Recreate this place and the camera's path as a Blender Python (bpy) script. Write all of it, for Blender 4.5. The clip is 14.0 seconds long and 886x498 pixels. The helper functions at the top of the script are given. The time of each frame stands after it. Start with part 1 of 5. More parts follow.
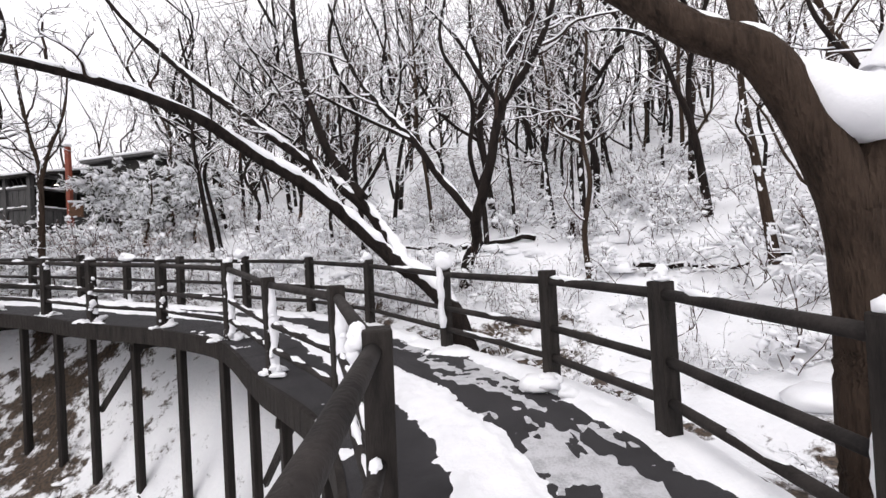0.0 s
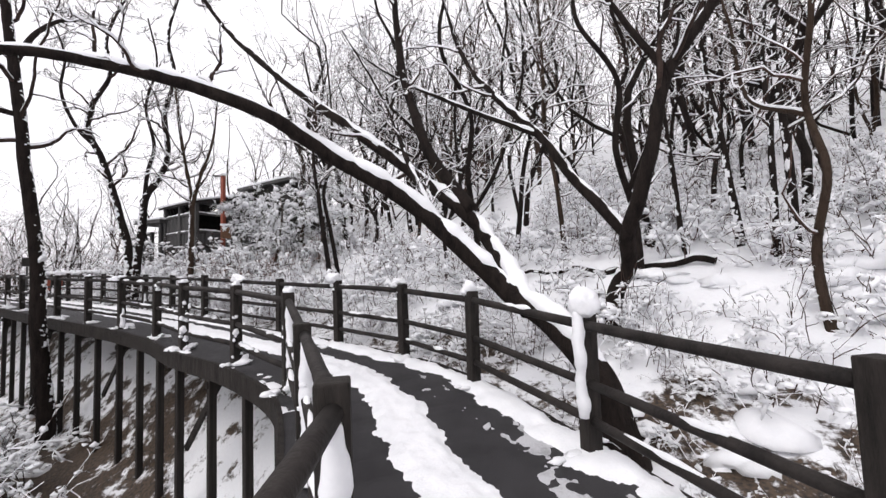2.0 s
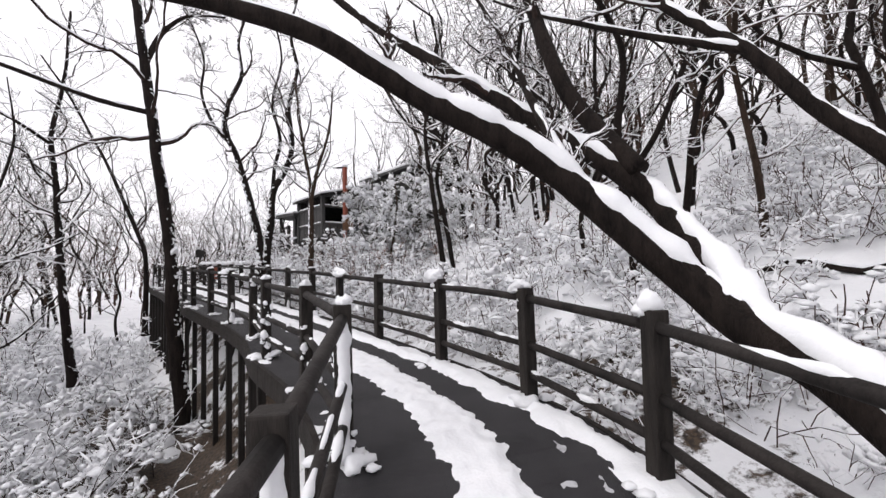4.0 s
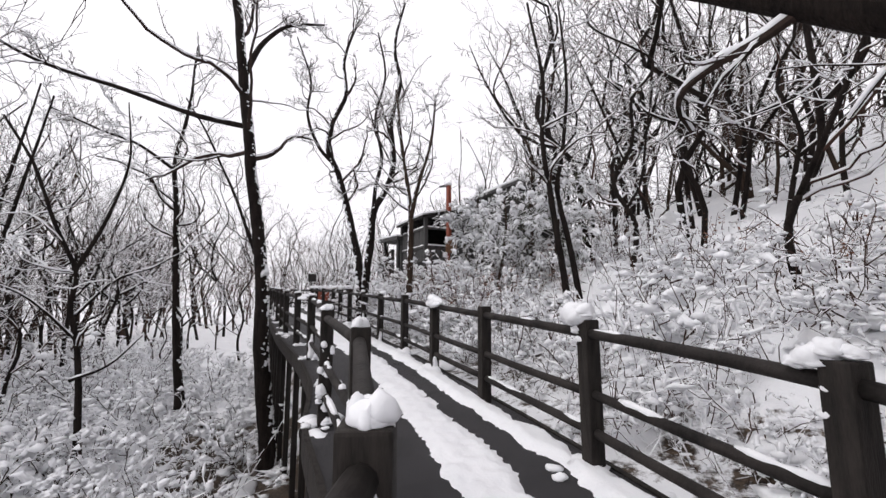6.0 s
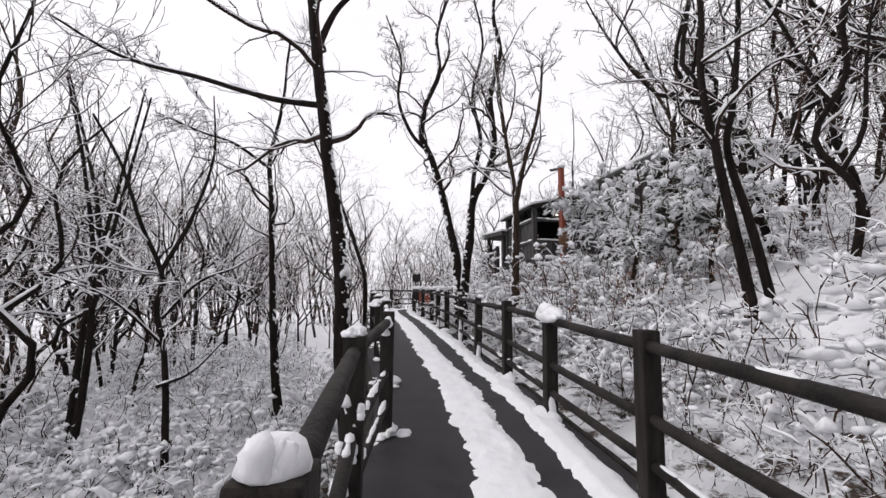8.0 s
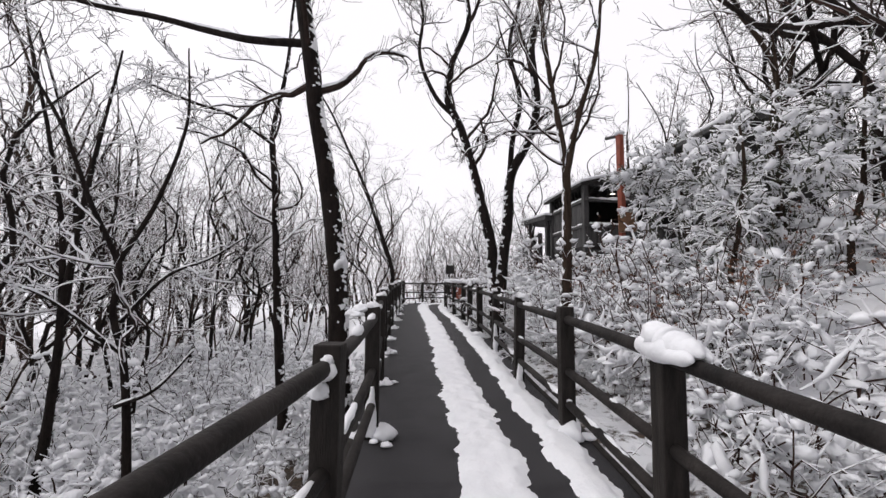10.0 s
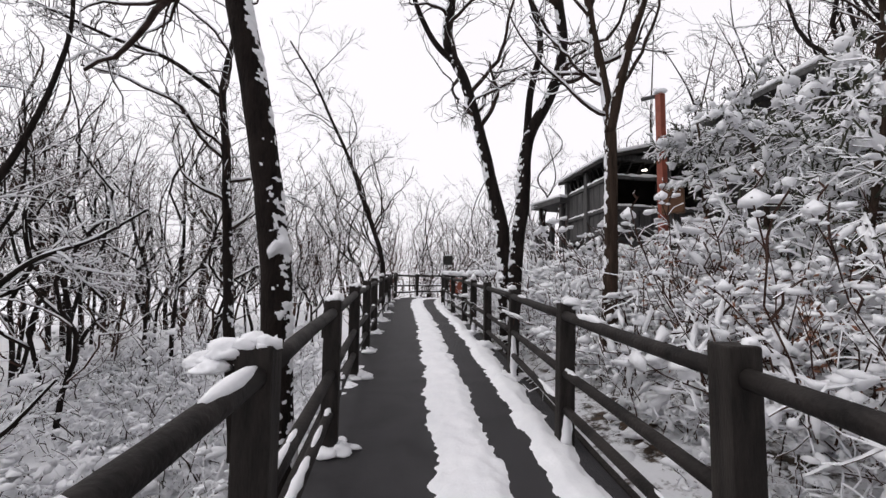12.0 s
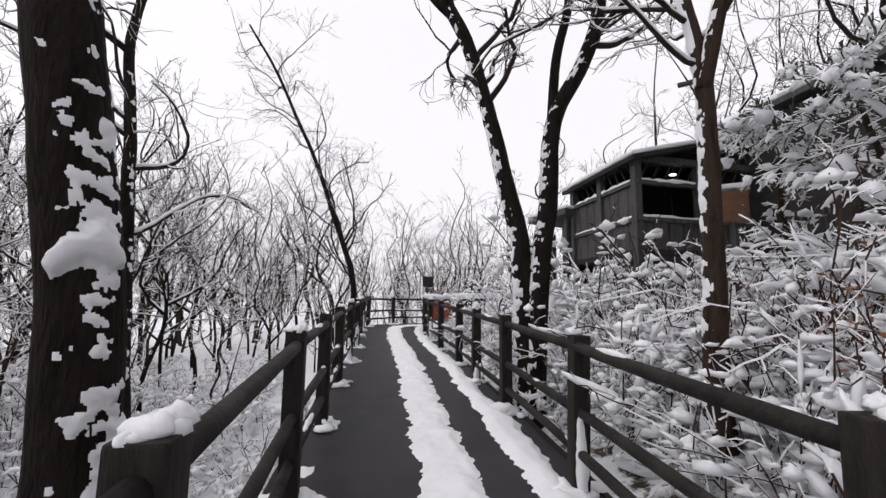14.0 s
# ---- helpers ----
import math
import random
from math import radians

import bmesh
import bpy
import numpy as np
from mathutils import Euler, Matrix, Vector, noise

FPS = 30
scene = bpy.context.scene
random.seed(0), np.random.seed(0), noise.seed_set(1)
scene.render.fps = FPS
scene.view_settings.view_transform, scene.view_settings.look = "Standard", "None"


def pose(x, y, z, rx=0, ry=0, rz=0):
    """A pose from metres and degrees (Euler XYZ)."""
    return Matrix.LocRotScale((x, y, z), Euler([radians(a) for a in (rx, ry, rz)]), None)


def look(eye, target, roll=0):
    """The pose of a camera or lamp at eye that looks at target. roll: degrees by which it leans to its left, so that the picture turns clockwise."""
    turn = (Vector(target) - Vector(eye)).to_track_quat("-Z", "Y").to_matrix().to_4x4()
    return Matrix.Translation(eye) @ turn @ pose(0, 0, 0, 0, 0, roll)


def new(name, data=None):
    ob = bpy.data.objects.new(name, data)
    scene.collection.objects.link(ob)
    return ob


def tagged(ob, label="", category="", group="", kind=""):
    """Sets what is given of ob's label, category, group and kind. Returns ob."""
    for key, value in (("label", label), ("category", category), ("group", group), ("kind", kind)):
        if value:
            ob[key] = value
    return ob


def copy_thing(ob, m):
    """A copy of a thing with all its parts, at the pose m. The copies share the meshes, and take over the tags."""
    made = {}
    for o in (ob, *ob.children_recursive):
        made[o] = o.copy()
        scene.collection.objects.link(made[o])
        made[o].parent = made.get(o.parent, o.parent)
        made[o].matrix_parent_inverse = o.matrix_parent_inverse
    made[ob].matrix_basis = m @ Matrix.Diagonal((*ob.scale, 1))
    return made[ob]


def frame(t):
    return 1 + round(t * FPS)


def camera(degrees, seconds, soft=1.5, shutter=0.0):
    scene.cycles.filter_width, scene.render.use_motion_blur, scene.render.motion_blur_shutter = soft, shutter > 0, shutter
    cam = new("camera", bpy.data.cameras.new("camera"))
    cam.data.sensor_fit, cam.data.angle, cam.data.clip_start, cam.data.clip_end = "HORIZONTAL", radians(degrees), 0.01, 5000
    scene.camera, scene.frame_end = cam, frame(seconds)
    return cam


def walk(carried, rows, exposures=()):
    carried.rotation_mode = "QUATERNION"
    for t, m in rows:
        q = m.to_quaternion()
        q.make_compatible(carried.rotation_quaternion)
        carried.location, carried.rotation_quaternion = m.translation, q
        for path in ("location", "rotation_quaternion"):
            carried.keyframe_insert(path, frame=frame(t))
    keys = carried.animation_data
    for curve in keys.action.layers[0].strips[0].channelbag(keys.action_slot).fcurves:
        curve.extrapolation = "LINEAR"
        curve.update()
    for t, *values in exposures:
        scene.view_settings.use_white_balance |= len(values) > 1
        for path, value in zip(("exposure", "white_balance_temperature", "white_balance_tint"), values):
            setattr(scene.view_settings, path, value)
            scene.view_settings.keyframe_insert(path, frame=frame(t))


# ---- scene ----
cam = camera(93.7, 14.0, soft=1.45)
PATH = [
    (0, (-0.026, -0.419, 1.284), (-0.022, 1.58, 1.304), -3.1),
    (0.5, (-0.01, 0.123, 1.306), (-0.132, 2.119, 1.346), -3.4),
    (1, (-0.008, 0.592, 1.342), (-0.264, 2.574, 1.414), -2.7),
    (1.5, (-0.036, 1.09, 1.375), (-0.43, 3.048, 1.473), -2.5),
    (2, (-0.074, 1.583, 1.405), (-0.672, 3.486, 1.546), -2.2),
    (2.5, (-0.184, 2.045, 1.405), (-0.935, 3.894, 1.532), -2.5),
    (3, (-0.299, 2.537, 1.412), (-1.186, 4.327, 1.506), -2.3),
    (3.2, (-0.37, 2.717, 1.434), (-1.316, 4.477, 1.513), -2.0),
    (5.3, (-1.759, 4.384, 1.543), (-3.131, 5.818, 1.79), -1.5),
    (5.5, (-1.891, 4.525, 1.534), (-3.299, 5.922, 1.791), -1.2),
    (6, (-2.219, 4.864, 1.57), (-3.722, 6.16, 1.824), -0.0),
    (6.5, (-2.604, 5.192, 1.591), (-4.173, 6.412, 1.81), 0.3),
    (7, (-2.966, 5.57, 1.605), (-4.625, 6.669, 1.804), 1.3),
    (7.5, (-3.332, 5.847, 1.653), (-5.07, 6.816, 1.856), 1.4),
    (8, (-3.758, 6.098, 1.688), (-5.546, 6.96, 1.938), 0.6),
    (8.2, (-3.937, 6.186, 1.699), (-5.74, 7.01, 1.966), 0.3),
    (10.3, (-5.809, 7.26, 1.823), (-7.679, 7.943, 2.018), 0.7),
    (10.5, (-6.008, 7.339, 1.815), (-7.878, 8.026, 1.992), 0.7),
    (11, (-6.507, 7.53, 1.847), (-8.383, 8.203, 2.009), 0.9),
    (11.5, (-7.02, 7.684, 1.89), (-8.886, 8.385, 2.052), 0.6),
    (12, (-7.53, 7.886, 1.902), (-9.394, 8.593, 2.068), 1.0),
    (12.5, (-8.041, 7.996, 1.911), (-9.878, 8.766, 2.094), 1.1),
    (13, (-8.547, 8.123, 1.955), (-10.355, 8.949, 2.175), 1.1),
    (13.5, (-9.089, 8.274, 1.986), (-10.898, 9.087, 2.24), 2.2),
    (14, (-9.668, 8.4, 2.035), (-11.473, 9.218, 2.303), 1.1),
]
walk(cam, [(t, look(eye, target, roll)) for t, eye, target, roll in PATH],
     exposures=((0.0, 0.30), (3.0, 0.22), (5.5, 0.10), (8.0, -0.04), (11.0, -0.05), (14.0, -0.09)))

# ---- world and light ----
world = bpy.data.worlds.new("overcast_sky")
world.use_nodes = True
scene.world = world
wn = world.node_tree
sky = wn.nodes.new("ShaderNodeTexSky")
sky.sky_type = "NISHITA"
sky.sun_disc = False
sky.sun_elevation = radians(38)
sky.sun_rotation = radians(200)
sky.air_density, sky.dust_density, sky.ozone_density = 1.0, 6.0, 1.0
sat = wn.nodes.new("ShaderNodeHueSaturation")
sat.inputs["Saturation"].default_value = 0.10
veil = wn.nodes.new("ShaderNodeMix")
veil.data_type = "RGBA"
veil.inputs["Factor"].default_value = 0.78
veil.inputs["B"].default_value = (12.7, 12.3, 12.9, 1)
wn.links.new(sky.outputs["Color"], sat.inputs["Color"])
wn.links.new(sat.outputs["Color"], veil.inputs["A"])
wn.links.new(veil.outputs["Result"], wn.nodes["Background"].inputs["Color"])
wn.nodes["Background"].inputs["Strength"].default_value = 0.10

sun_data = bpy.data.lights.new("sun", "SUN")
sun_data.energy, sun_data.angle, sun_data.color = 0.7, radians(30), (1.0, 0.97, 0.94)
sun = new("sun", sun_data)
sun.matrix_world = look((0, 0, 30), (9, 20, 0))


# ---- materials ----
def material(name, base, vary=(), rough=0.7, bump=0.0, scale=8.0, fine=60.0, stretch=(1, 1, 1), spread=0.35, spec=0.3, depth=0.02):
    """Two scales of noise between base and vary, with fine relief."""
    m = bpy.data.materials.new(name)
    m.use_nodes = True
    t = m.node_tree
    n, k = t.nodes, t.links
    bsdf = n["Principled BSDF"]
    bsdf.inputs["Roughness"].default_value = rough
    bsdf.inputs["Specular IOR Level"].default_value = spec
    co = n.new("ShaderNodeTexCoord")
    mp = n.new("ShaderNodeMapping")
    mp.inputs["Scale"].default_value = stretch
    k.new(co.outputs["Object"], mp.inputs["Vector"])
    big, small = n.new("ShaderNodeTexNoise"), n.new("ShaderNodeTexNoise")
    big.inputs["Scale"].default_value, small.inputs["Scale"].default_value = scale, fine
    big.inputs["Detail"].default_value, small.inputs["Detail"].default_value = 4, 3
    for node in (big, small):
        k.new(mp.outputs["Vector"], node.inputs["Vector"])
    add = n.new("ShaderNodeMath")
    add.operation = "MULTIPLY_ADD"
    k.new(small.outputs["Fac"], add.inputs[0])
    add.inputs[1].default_value = spread
    k.new(big.outputs["Fac"], add.inputs[2])
    ramp = n.new("ShaderNodeValToRGB")
    ramp.color_ramp.elements[0].position, ramp.color_ramp.elements[1].position = 0.42, 0.85
    ramp.color_ramp.elements[0].color = (*base, 1)
    ramp.color_ramp.elements[1].color = (*(vary or base), 1)
    k.new(add.outputs["Value"], ramp.inputs["Fac"])
    k.new(ramp.outputs["Color"], bsdf.inputs["Base Color"])
    if bump:
        b = n.new("ShaderNodeBump")
        b.inputs["Strength"].default_value, b.inputs["Distance"].default_value = bump, depth
        k.new(add.outputs["Value"], b.inputs["Height"])
        k.new(b.outputs["Normal"], bsdf.inputs["Normal"])
    return m


SNOW = material("snow", (0.86, 0.86, 0.88), (0.78, 0.785, 0.81), 0.55, 0.5, 5, 45)
SLUSH = material("trodden_slush", (0.24, 0.24, 0.25), (0.52, 0.52, 0.54), 0.35, 0.6, 9, 60, spread=0.6, spec=0.4)
BARK = material("wet_bark", (0.004, 0.0035, 0.0035), (0.021, 0.016, 0.014), 0.9, 1.0, 10, 55, (1, 1, 0.25), spread=0.5, spec=0.1, depth=0.05)
BARK_BROWN = material("brown_bark", (0.008, 0.006, 0.005), (0.052, 0.036, 0.027), 0.9, 1.0, 13, 60, (1, 1, 0.16), spread=0.6, spec=0.1, depth=0.06)
TWIG = material("twig", (0.012, 0.009, 0.008), (0.050, 0.034, 0.029), 0.85, 0.2, 6, 40, spec=0.1)
TWIG_RED = material("red_twig", (0.025, 0.015, 0.012), (0.085, 0.050, 0.040), 0.85, 0.2, 3, 30, spec=0.1)
WOOD = material("stained_timber", (0.009, 0.0078, 0.0074), (0.034, 0.029, 0.026), 0.7, 0.5, 6, 60, (3, 3, 0.5), spec=0.15)
RAILWOOD = material("stained_rail", (0.008, 0.007, 0.0068), (0.034, 0.029, 0.027), 0.68, 0.6, 5, 55, spec=0.15)
MAT = material("deck_matting", (0.015, 0.0145, 0.0156), (0.036, 0.034, 0.0365), 0.62, 0.6, 3, 160, spread=0.6, spec=0.2)
BOARD = material("weathered_board", (0.030, 0.030, 0.032), (0.085, 0.082, 0.080), 0.75, 0.5, 4, 40, (4, 4, 0.5))
# Dark boards; inside the pavilion this colour also carries the shade under its roof.
DARK = material("dark_and_shaded_board", (0.012, 0.011, 0.011), (0.03, 0.027, 0.025), 0.8, 0.3, 4, 40)
REDPAINT = material("red_oxide_paint", (0.19, 0.045, 0.028), (0.28, 0.075, 0.045), 0.5, 0.2, 8, 50)
ORANGE = material("orange_brown_board", (0.11, 0.055, 0.03), (0.17, 0.085, 0.045), 0.6, 0.2, 6, 40)
NEEDLE = material("evergreen_needles", (0.028, 0.034, 0.022), (0.080, 0.080, 0.052), 0.7, 0.2, 6, 40)
RUST = material("dead_leaf", (0.10, 0.042, 0.026), (0.24, 0.115, 0.07), 0.8, 0.1, 3, 20)
LITTER = (0.10, 0.068, 0.045)


def ground_material():
    m = material("snowy_ground", (0.85, 0.85, 0.87), (0.77, 0.775, 0.80), 0.6, 0.9, 0.9, 14, depth=0.06)
    t = m.node_tree
    n, k = t.nodes, t.links
    bsdf = n["Principled BSDF"]
    white = bsdf.inputs["Base Color"].links[0].from_socket
    at = n.new("ShaderNodeAttribute")
    at.attribute_name = "bare"
    co = n.new("ShaderNodeTexCoord")
    ns = n.new("ShaderNodeTexNoise")
    ns.inputs["Scale"].default_value, ns.inputs["Detail"].default_value, ns.inputs["Roughness"].default_value = 2.6, 8, 0.72
    k.new(co.outputs["Object"], ns.inputs["Vector"])
    add = n.new("ShaderNodeMath")
    add.operation = "ADD"
    k.new(ns.outputs["Fac"], add.inputs[0])
    k.new(at.outputs["Fac"], add.inputs[1])
    step = n.new("ShaderNodeMapRange")
    step.inputs["From Min"].default_value, step.inputs["From Max"].default_value = 0.70, 0.78
    k.new(add.outputs["Value"], step.inputs["Value"])
    lit = n.new("ShaderNodeTexNoise")
    lit.inputs["Scale"].default_value, lit.inputs["Detail"].default_value = 22, 5
    k.new(co.outputs["Object"], lit.inputs["Vector"])
    ramp = n.new("ShaderNodeValToRGB")
    ramp.color_ramp.elements[0].position, ramp.color_ramp.elements[1].position = 0.35, 0.68
    ramp.color_ramp.elements[0].color = (0.022, 0.017, 0.014, 1)
    ramp.color_ramp.elements[1].color = (*LITTER, 1)
    k.new(lit.outputs["Fac"], ramp.inputs["Fac"])
    mix = n.new("ShaderNodeMix")
    mix.data_type = "RGBA"
    k.new(step.outputs["Result"], mix.inputs["Factor"])
    k.new(white, mix.inputs["A"])
    k.new(ramp.outputs["Color"], mix.inputs["B"])
    k.new(mix.outputs["Result"], bsdf.inputs["Base Color"])
    return m


GROUND = ground_material()


# ---- mesh helpers ----
def mesh_object(name, verts, faces, mat, parent=None, label="", smooth=True, top=None, lie=0.2):
    """faces: arrays of equal-sized polygons, or a list of such arrays."""
    me = bpy.data.meshes.new(name)
    groups = faces if isinstance(faces, list) else [faces]
    groups = [np.asarray(g, dtype=np.int32) for g in groups if len(g)]
    me.vertices.add(len(verts))
    me.vertices.foreach_set("co", np.asarray(verts, dtype=np.float32).ravel())
    loops = np.concatenate([g.ravel() for g in groups])
    counts = np.concatenate([np.full(len(g), g.shape[1], dtype=np.int32) for g in groups])
    me.loops.add(len(loops))
    me.loops.foreach_set("vertex_index", loops)
    me.polygons.add(len(counts))
    me.polygons.foreach_set("loop_start", np.concatenate([[0], np.cumsum(counts)[:-1]]).astype(np.int32))
    me.polygons.foreach_set("use_smooth", np.full(len(counts), smooth))
    me.update(calc_edges=True)
    me.materials.append(mat)
    if top is not None:
        # snow lies on the faces that look up
        nor = np.empty(len(counts) * 3, dtype=np.float32)
        me.polygons.foreach_get("normal", nor)
        me.materials.append(top)
        me.polygons.foreach_set("material_index", (nor.reshape(-1, 3)[:, 2] > lie).astype(np.int32))
    ob = new(name, me)
    if parent is not None:
        ob.parent = parent
    if label:
        ob["label"] = label
    return ob


def part(name, bm, mat, parent=None, label="", smooth=False):
    me = bpy.data.meshes.new(name)
    bm.to_mesh(me)
    bm.free()
    me.materials.append(mat)
    if smooth:
        me.polygons.foreach_set("use_smooth", np.full(len(me.polygons), True))
    ob = new(name, me)
    if parent is not None:
        ob.parent = parent
    if label:
        ob["label"] = label
    return ob


def thing(name, place, label, category, group=""):
    ob = new(name)
    ob.location = place
    ob.empty_display_size = 0.1
    return tagged(ob, label, category, group)


def box(sx, sy, sz, bevel=0.0, m=None, bm=None):
    b = bm or bmesh.new()
    made = bmesh.ops.create_cube(b, size=1, matrix=(m or Matrix()) @ Matrix.Diagonal((sx, sy, sz, 1)))
    if bevel:
        es = {e for v in made["verts"] for e in v.link_edges}
        bmesh.ops.bevel(b, geom=list(es), offset=bevel, segments=2, affect="EDGES", profile=0.6)
    return b


class Soup:
    """Collects vertices and polygons for one mesh."""

    def __init__(self, pale=45):
        self.pale = pale
        self.v, self.q, self.t, self.n = [], [], [], 0

    def add(self, verts, quads=None, tris=None):
        self.v.append(verts)
        if quads is not None and len(quads):
            self.q.append(np.asarray(quads) + self.n)
        if tris is not None and len(tris):
            self.t.append(np.asarray(tris) + self.n)
        self.n += len(verts)

    def tube(self, pts, rad, sides):
        n = len(pts)
        tan = np.gradient(pts, axis=0)
        tan /= np.linalg.norm(tan, axis=1, keepdims=True) + 1e-9
        ref = np.array([0, 0, 1.0]) if abs(tan[:, 2].mean()) < 0.85 else np.array([1.0, 0, 0])
        a = np.cross(tan, ref)
        a /= np.linalg.norm(a, axis=1, keepdims=True) + 1e-9
        b = np.cross(tan, a)
        # thin twigs: an edge up (mostly white) or an edge down (mostly dark), by turns
        ang = np.arange(sides) * 2 * np.pi / sides + (-np.pi / 2 if sides != 3 or int(abs(pts[0].sum()) * 997) % 100 < self.pale else np.pi / 2)
        ring = a[:, None] * np.cos(ang)[None, :, None] + b[:, None] * np.sin(ang)[None, :, None]
        v = (pts[:, None] + ring * np.asarray(rad)[:, None, None]).reshape(-1, 3)
        i = np.arange(n - 1)[:, None] * sides
        j = np.arange(sides)[None]
        j2 = (j + 1) % sides
        q = np.stack([i + j, i + j2, i + sides + j2, i + sides + j], -1).reshape(-1, 4)
        caps = []
        if sides > 3:
            v = np.vstack([v, pts[:1], pts[-1:]])
            k = np.arange(sides)
            caps = np.vstack([np.stack([(k + 1) % sides, k, np.full(sides, n * sides)], -1),
                              np.stack([(n - 1) * sides + k, (n - 1) * sides + (k + 1) % sides, np.full(sides, n * sides + 1)], -1)])
        self.add(v, q, caps)

    def arrays(self):
        fs = []
        if self.q:
            fs.append(np.concatenate(self.q))
        if self.t:
            fs.append(np.concatenate(self.t))
        return np.concatenate(self.v), fs

    def empty(self):
        return not self.v


def unit_ball(cuts):
    b = bmesh.new()
    bmesh.ops.create_icosphere(b, subdivisions=cuts, radius=1)
    v = np.array([p.co[:] for p in b.verts])
    f = np.array([[p.index for p in g.verts] for g in b.faces])
    b.free()
    return v, f


BALL = {c: unit_ball(c) for c in (0, 1, 2, 3)}


def lump(rng, soup, place, size, cuts=2, rough=0.22):
    """A soft clump of snow, flattened below."""
    v, f = BALL[cuts]
    k = rng.normal(size=(4, 3)) * np.array([[1.1], [1.6], [2.2], [3.0]])
    ph = rng.uniform(0, 6.3, 4)
    w = 1 + rough * (np.sin(v @ k.T + ph) * np.array([0.7, 0.5, 0.3, 0.2])).sum(1)
    if cuts > 1:
        k = rng.normal(size=(4, 3)) * np.array([[5.0], [6.5], [9.0], [11.0]])
        w = w + (0.10 + 0.3 * rough) * (np.sin(v @ k.T + rng.uniform(0, 6.3, 4)) * np.array([0.6, 0.5, 0.35, 0.25])).sum(1)
    p = v * w[:, None]
    p[:, 2] = np.where(p[:, 2] < 0, p[:, 2] * 0.45, p[:, 2])
    soup.add(p * np.asarray(size) + np.asarray(place), tris=f)


def clump(rng, soup, line, size, sides=4):
    """A soft sleeve of snow that sags along the outer part of a twig."""
    u = np.linspace(rng.uniform(0.1, 0.4), rng.uniform(0.85, 1.0), 4) * (len(line) - 1)
    k = np.arange(len(line))
    p = np.stack([np.interp(u, k, line[:, c]) for c in range(3)], 1)
    r = size * np.array([0.35, 1.0, 0.85, 0.25]) * rng.uniform(0.7, 1.3, 4)
    p[:, 2] += r * 0.45
    p[1:3] += rng.normal(0, size * 0.25, (2, 3))
    soup.tube(p, r, sides)


def spline(points, step):
    """A smooth curve through the points, sampled about every step metres."""
    p = np.asarray(points, float)
    e = np.vstack([2 * p[0] - p[1], p, 2 * p[-1] - p[-2]])
    out = []
    for i in range(1, len(e) - 2):
        k = max(2, int(np.linalg.norm(e[i + 1] - e[i]) / step) + 1)
        u = np.arange(k)[:, None] / k
        a, b, c, d = e[i - 1], e[i], e[i + 1], e[i + 2]
        out.append(0.5 * (2 * b + (c - a) * u + (2 * a - 5 * b + 4 * c - d) * u ** 2 + (3 * b - a - 3 * c + d) * u ** 3))
    out.append(e[-2][None])
    return np.vstack(out)


# ---- plan of the boardwalk ----
LEFT = [(-0.35, -3.6), (-0.3, -2.0), (-0.26, -0.4), (-0.32, 1.24), (-0.86, 2.82), (-1.94, 4.14), (-3.02, 5.35), (-4.5, 6.16), (-6.03, 6.67),
        (-7.43, 7.32), (-9.06, 7.83), (-10.72, 8.24), (-12.55, 8.69), (-14.0, 9.1), (-15.6, 9.55), (-17.3, 10.05), (-19.1, 10.6),
        (-20.9, 11.1), (-22.7, 11.6), (-24.4, 12.2), (-25.6, 13.5), (-25.6, 15.2), (-25.0, 17.0)]
RIGHT = [(1.75, -3.6), (1.72, -2.0), (1.65, -0.5), (1.52, 1.0), (1.4, 2.32), (0.93, 3.45), (-0.03, 4.97), (-1.25, 6.32), (-2.45, 7.12),
         (-3.92, 7.78), (-5.62, 8.42), (-7.13, 8.92), (-8.58, 9.41), (-10.25, 9.93), (-12.03, 10.52), (-13.72, 11.04), (-15.1, 11.42),
         (-16.5, 11.85), (-18.3, 12.3), (-20.0, 12.75), (-21.6, 13.25), (-23.0, 13.8), (-22.6, 15.4), (-22.1, 17.0)]
LC, RC = spline(LEFT, 0.1), spline(RIGHT[:22], 0.1)
RC = np.vstack([RC, spline(RIGHT[21:], 0.1)[1:]])


def along(p):
    return np.concatenate([[0], np.cumsum(np.linalg.norm(np.diff(p, axis=0), axis=1))])


def even(p, n):
    s = along(p)
    u = np.linspace(0, s[-1], n)
    return np.stack([np.interp(u, s, p[:, k]) for k in range(p.shape[1])], 1)


# middle line: the middle between each left place and the nearest right one
_near = RC[np.argmin(((LC[:, None] - RC[None]) ** 2).sum(-1), axis=1)]
MID = (LC + _near) / 2
for _ in range(30):
    MID[1:-1] = (MID[:-2] + 2 * MID[1:-1] + MID[2:]) / 4
MID = even(MID, 420)
ARC = along(MID)
ARC0 = ARC[np.argmin(np.abs(MID[:, 1]) + np.abs(MID[:, 0] - 0.8))]
S_KEY = [-4, 1.3, 3, 5, 5.6, 7.1, 9, 10.8, 13.9, 15.5, 17.5, 19.5, 22, 29, 60]
Z_KEY = [-0.12, -0.06, 0.0, 0.04, 0.09, 0.25, 0.355, 0.445, 0.62, 0.69, 0.785, 0.87, 0.98, 1.22, 1.85]


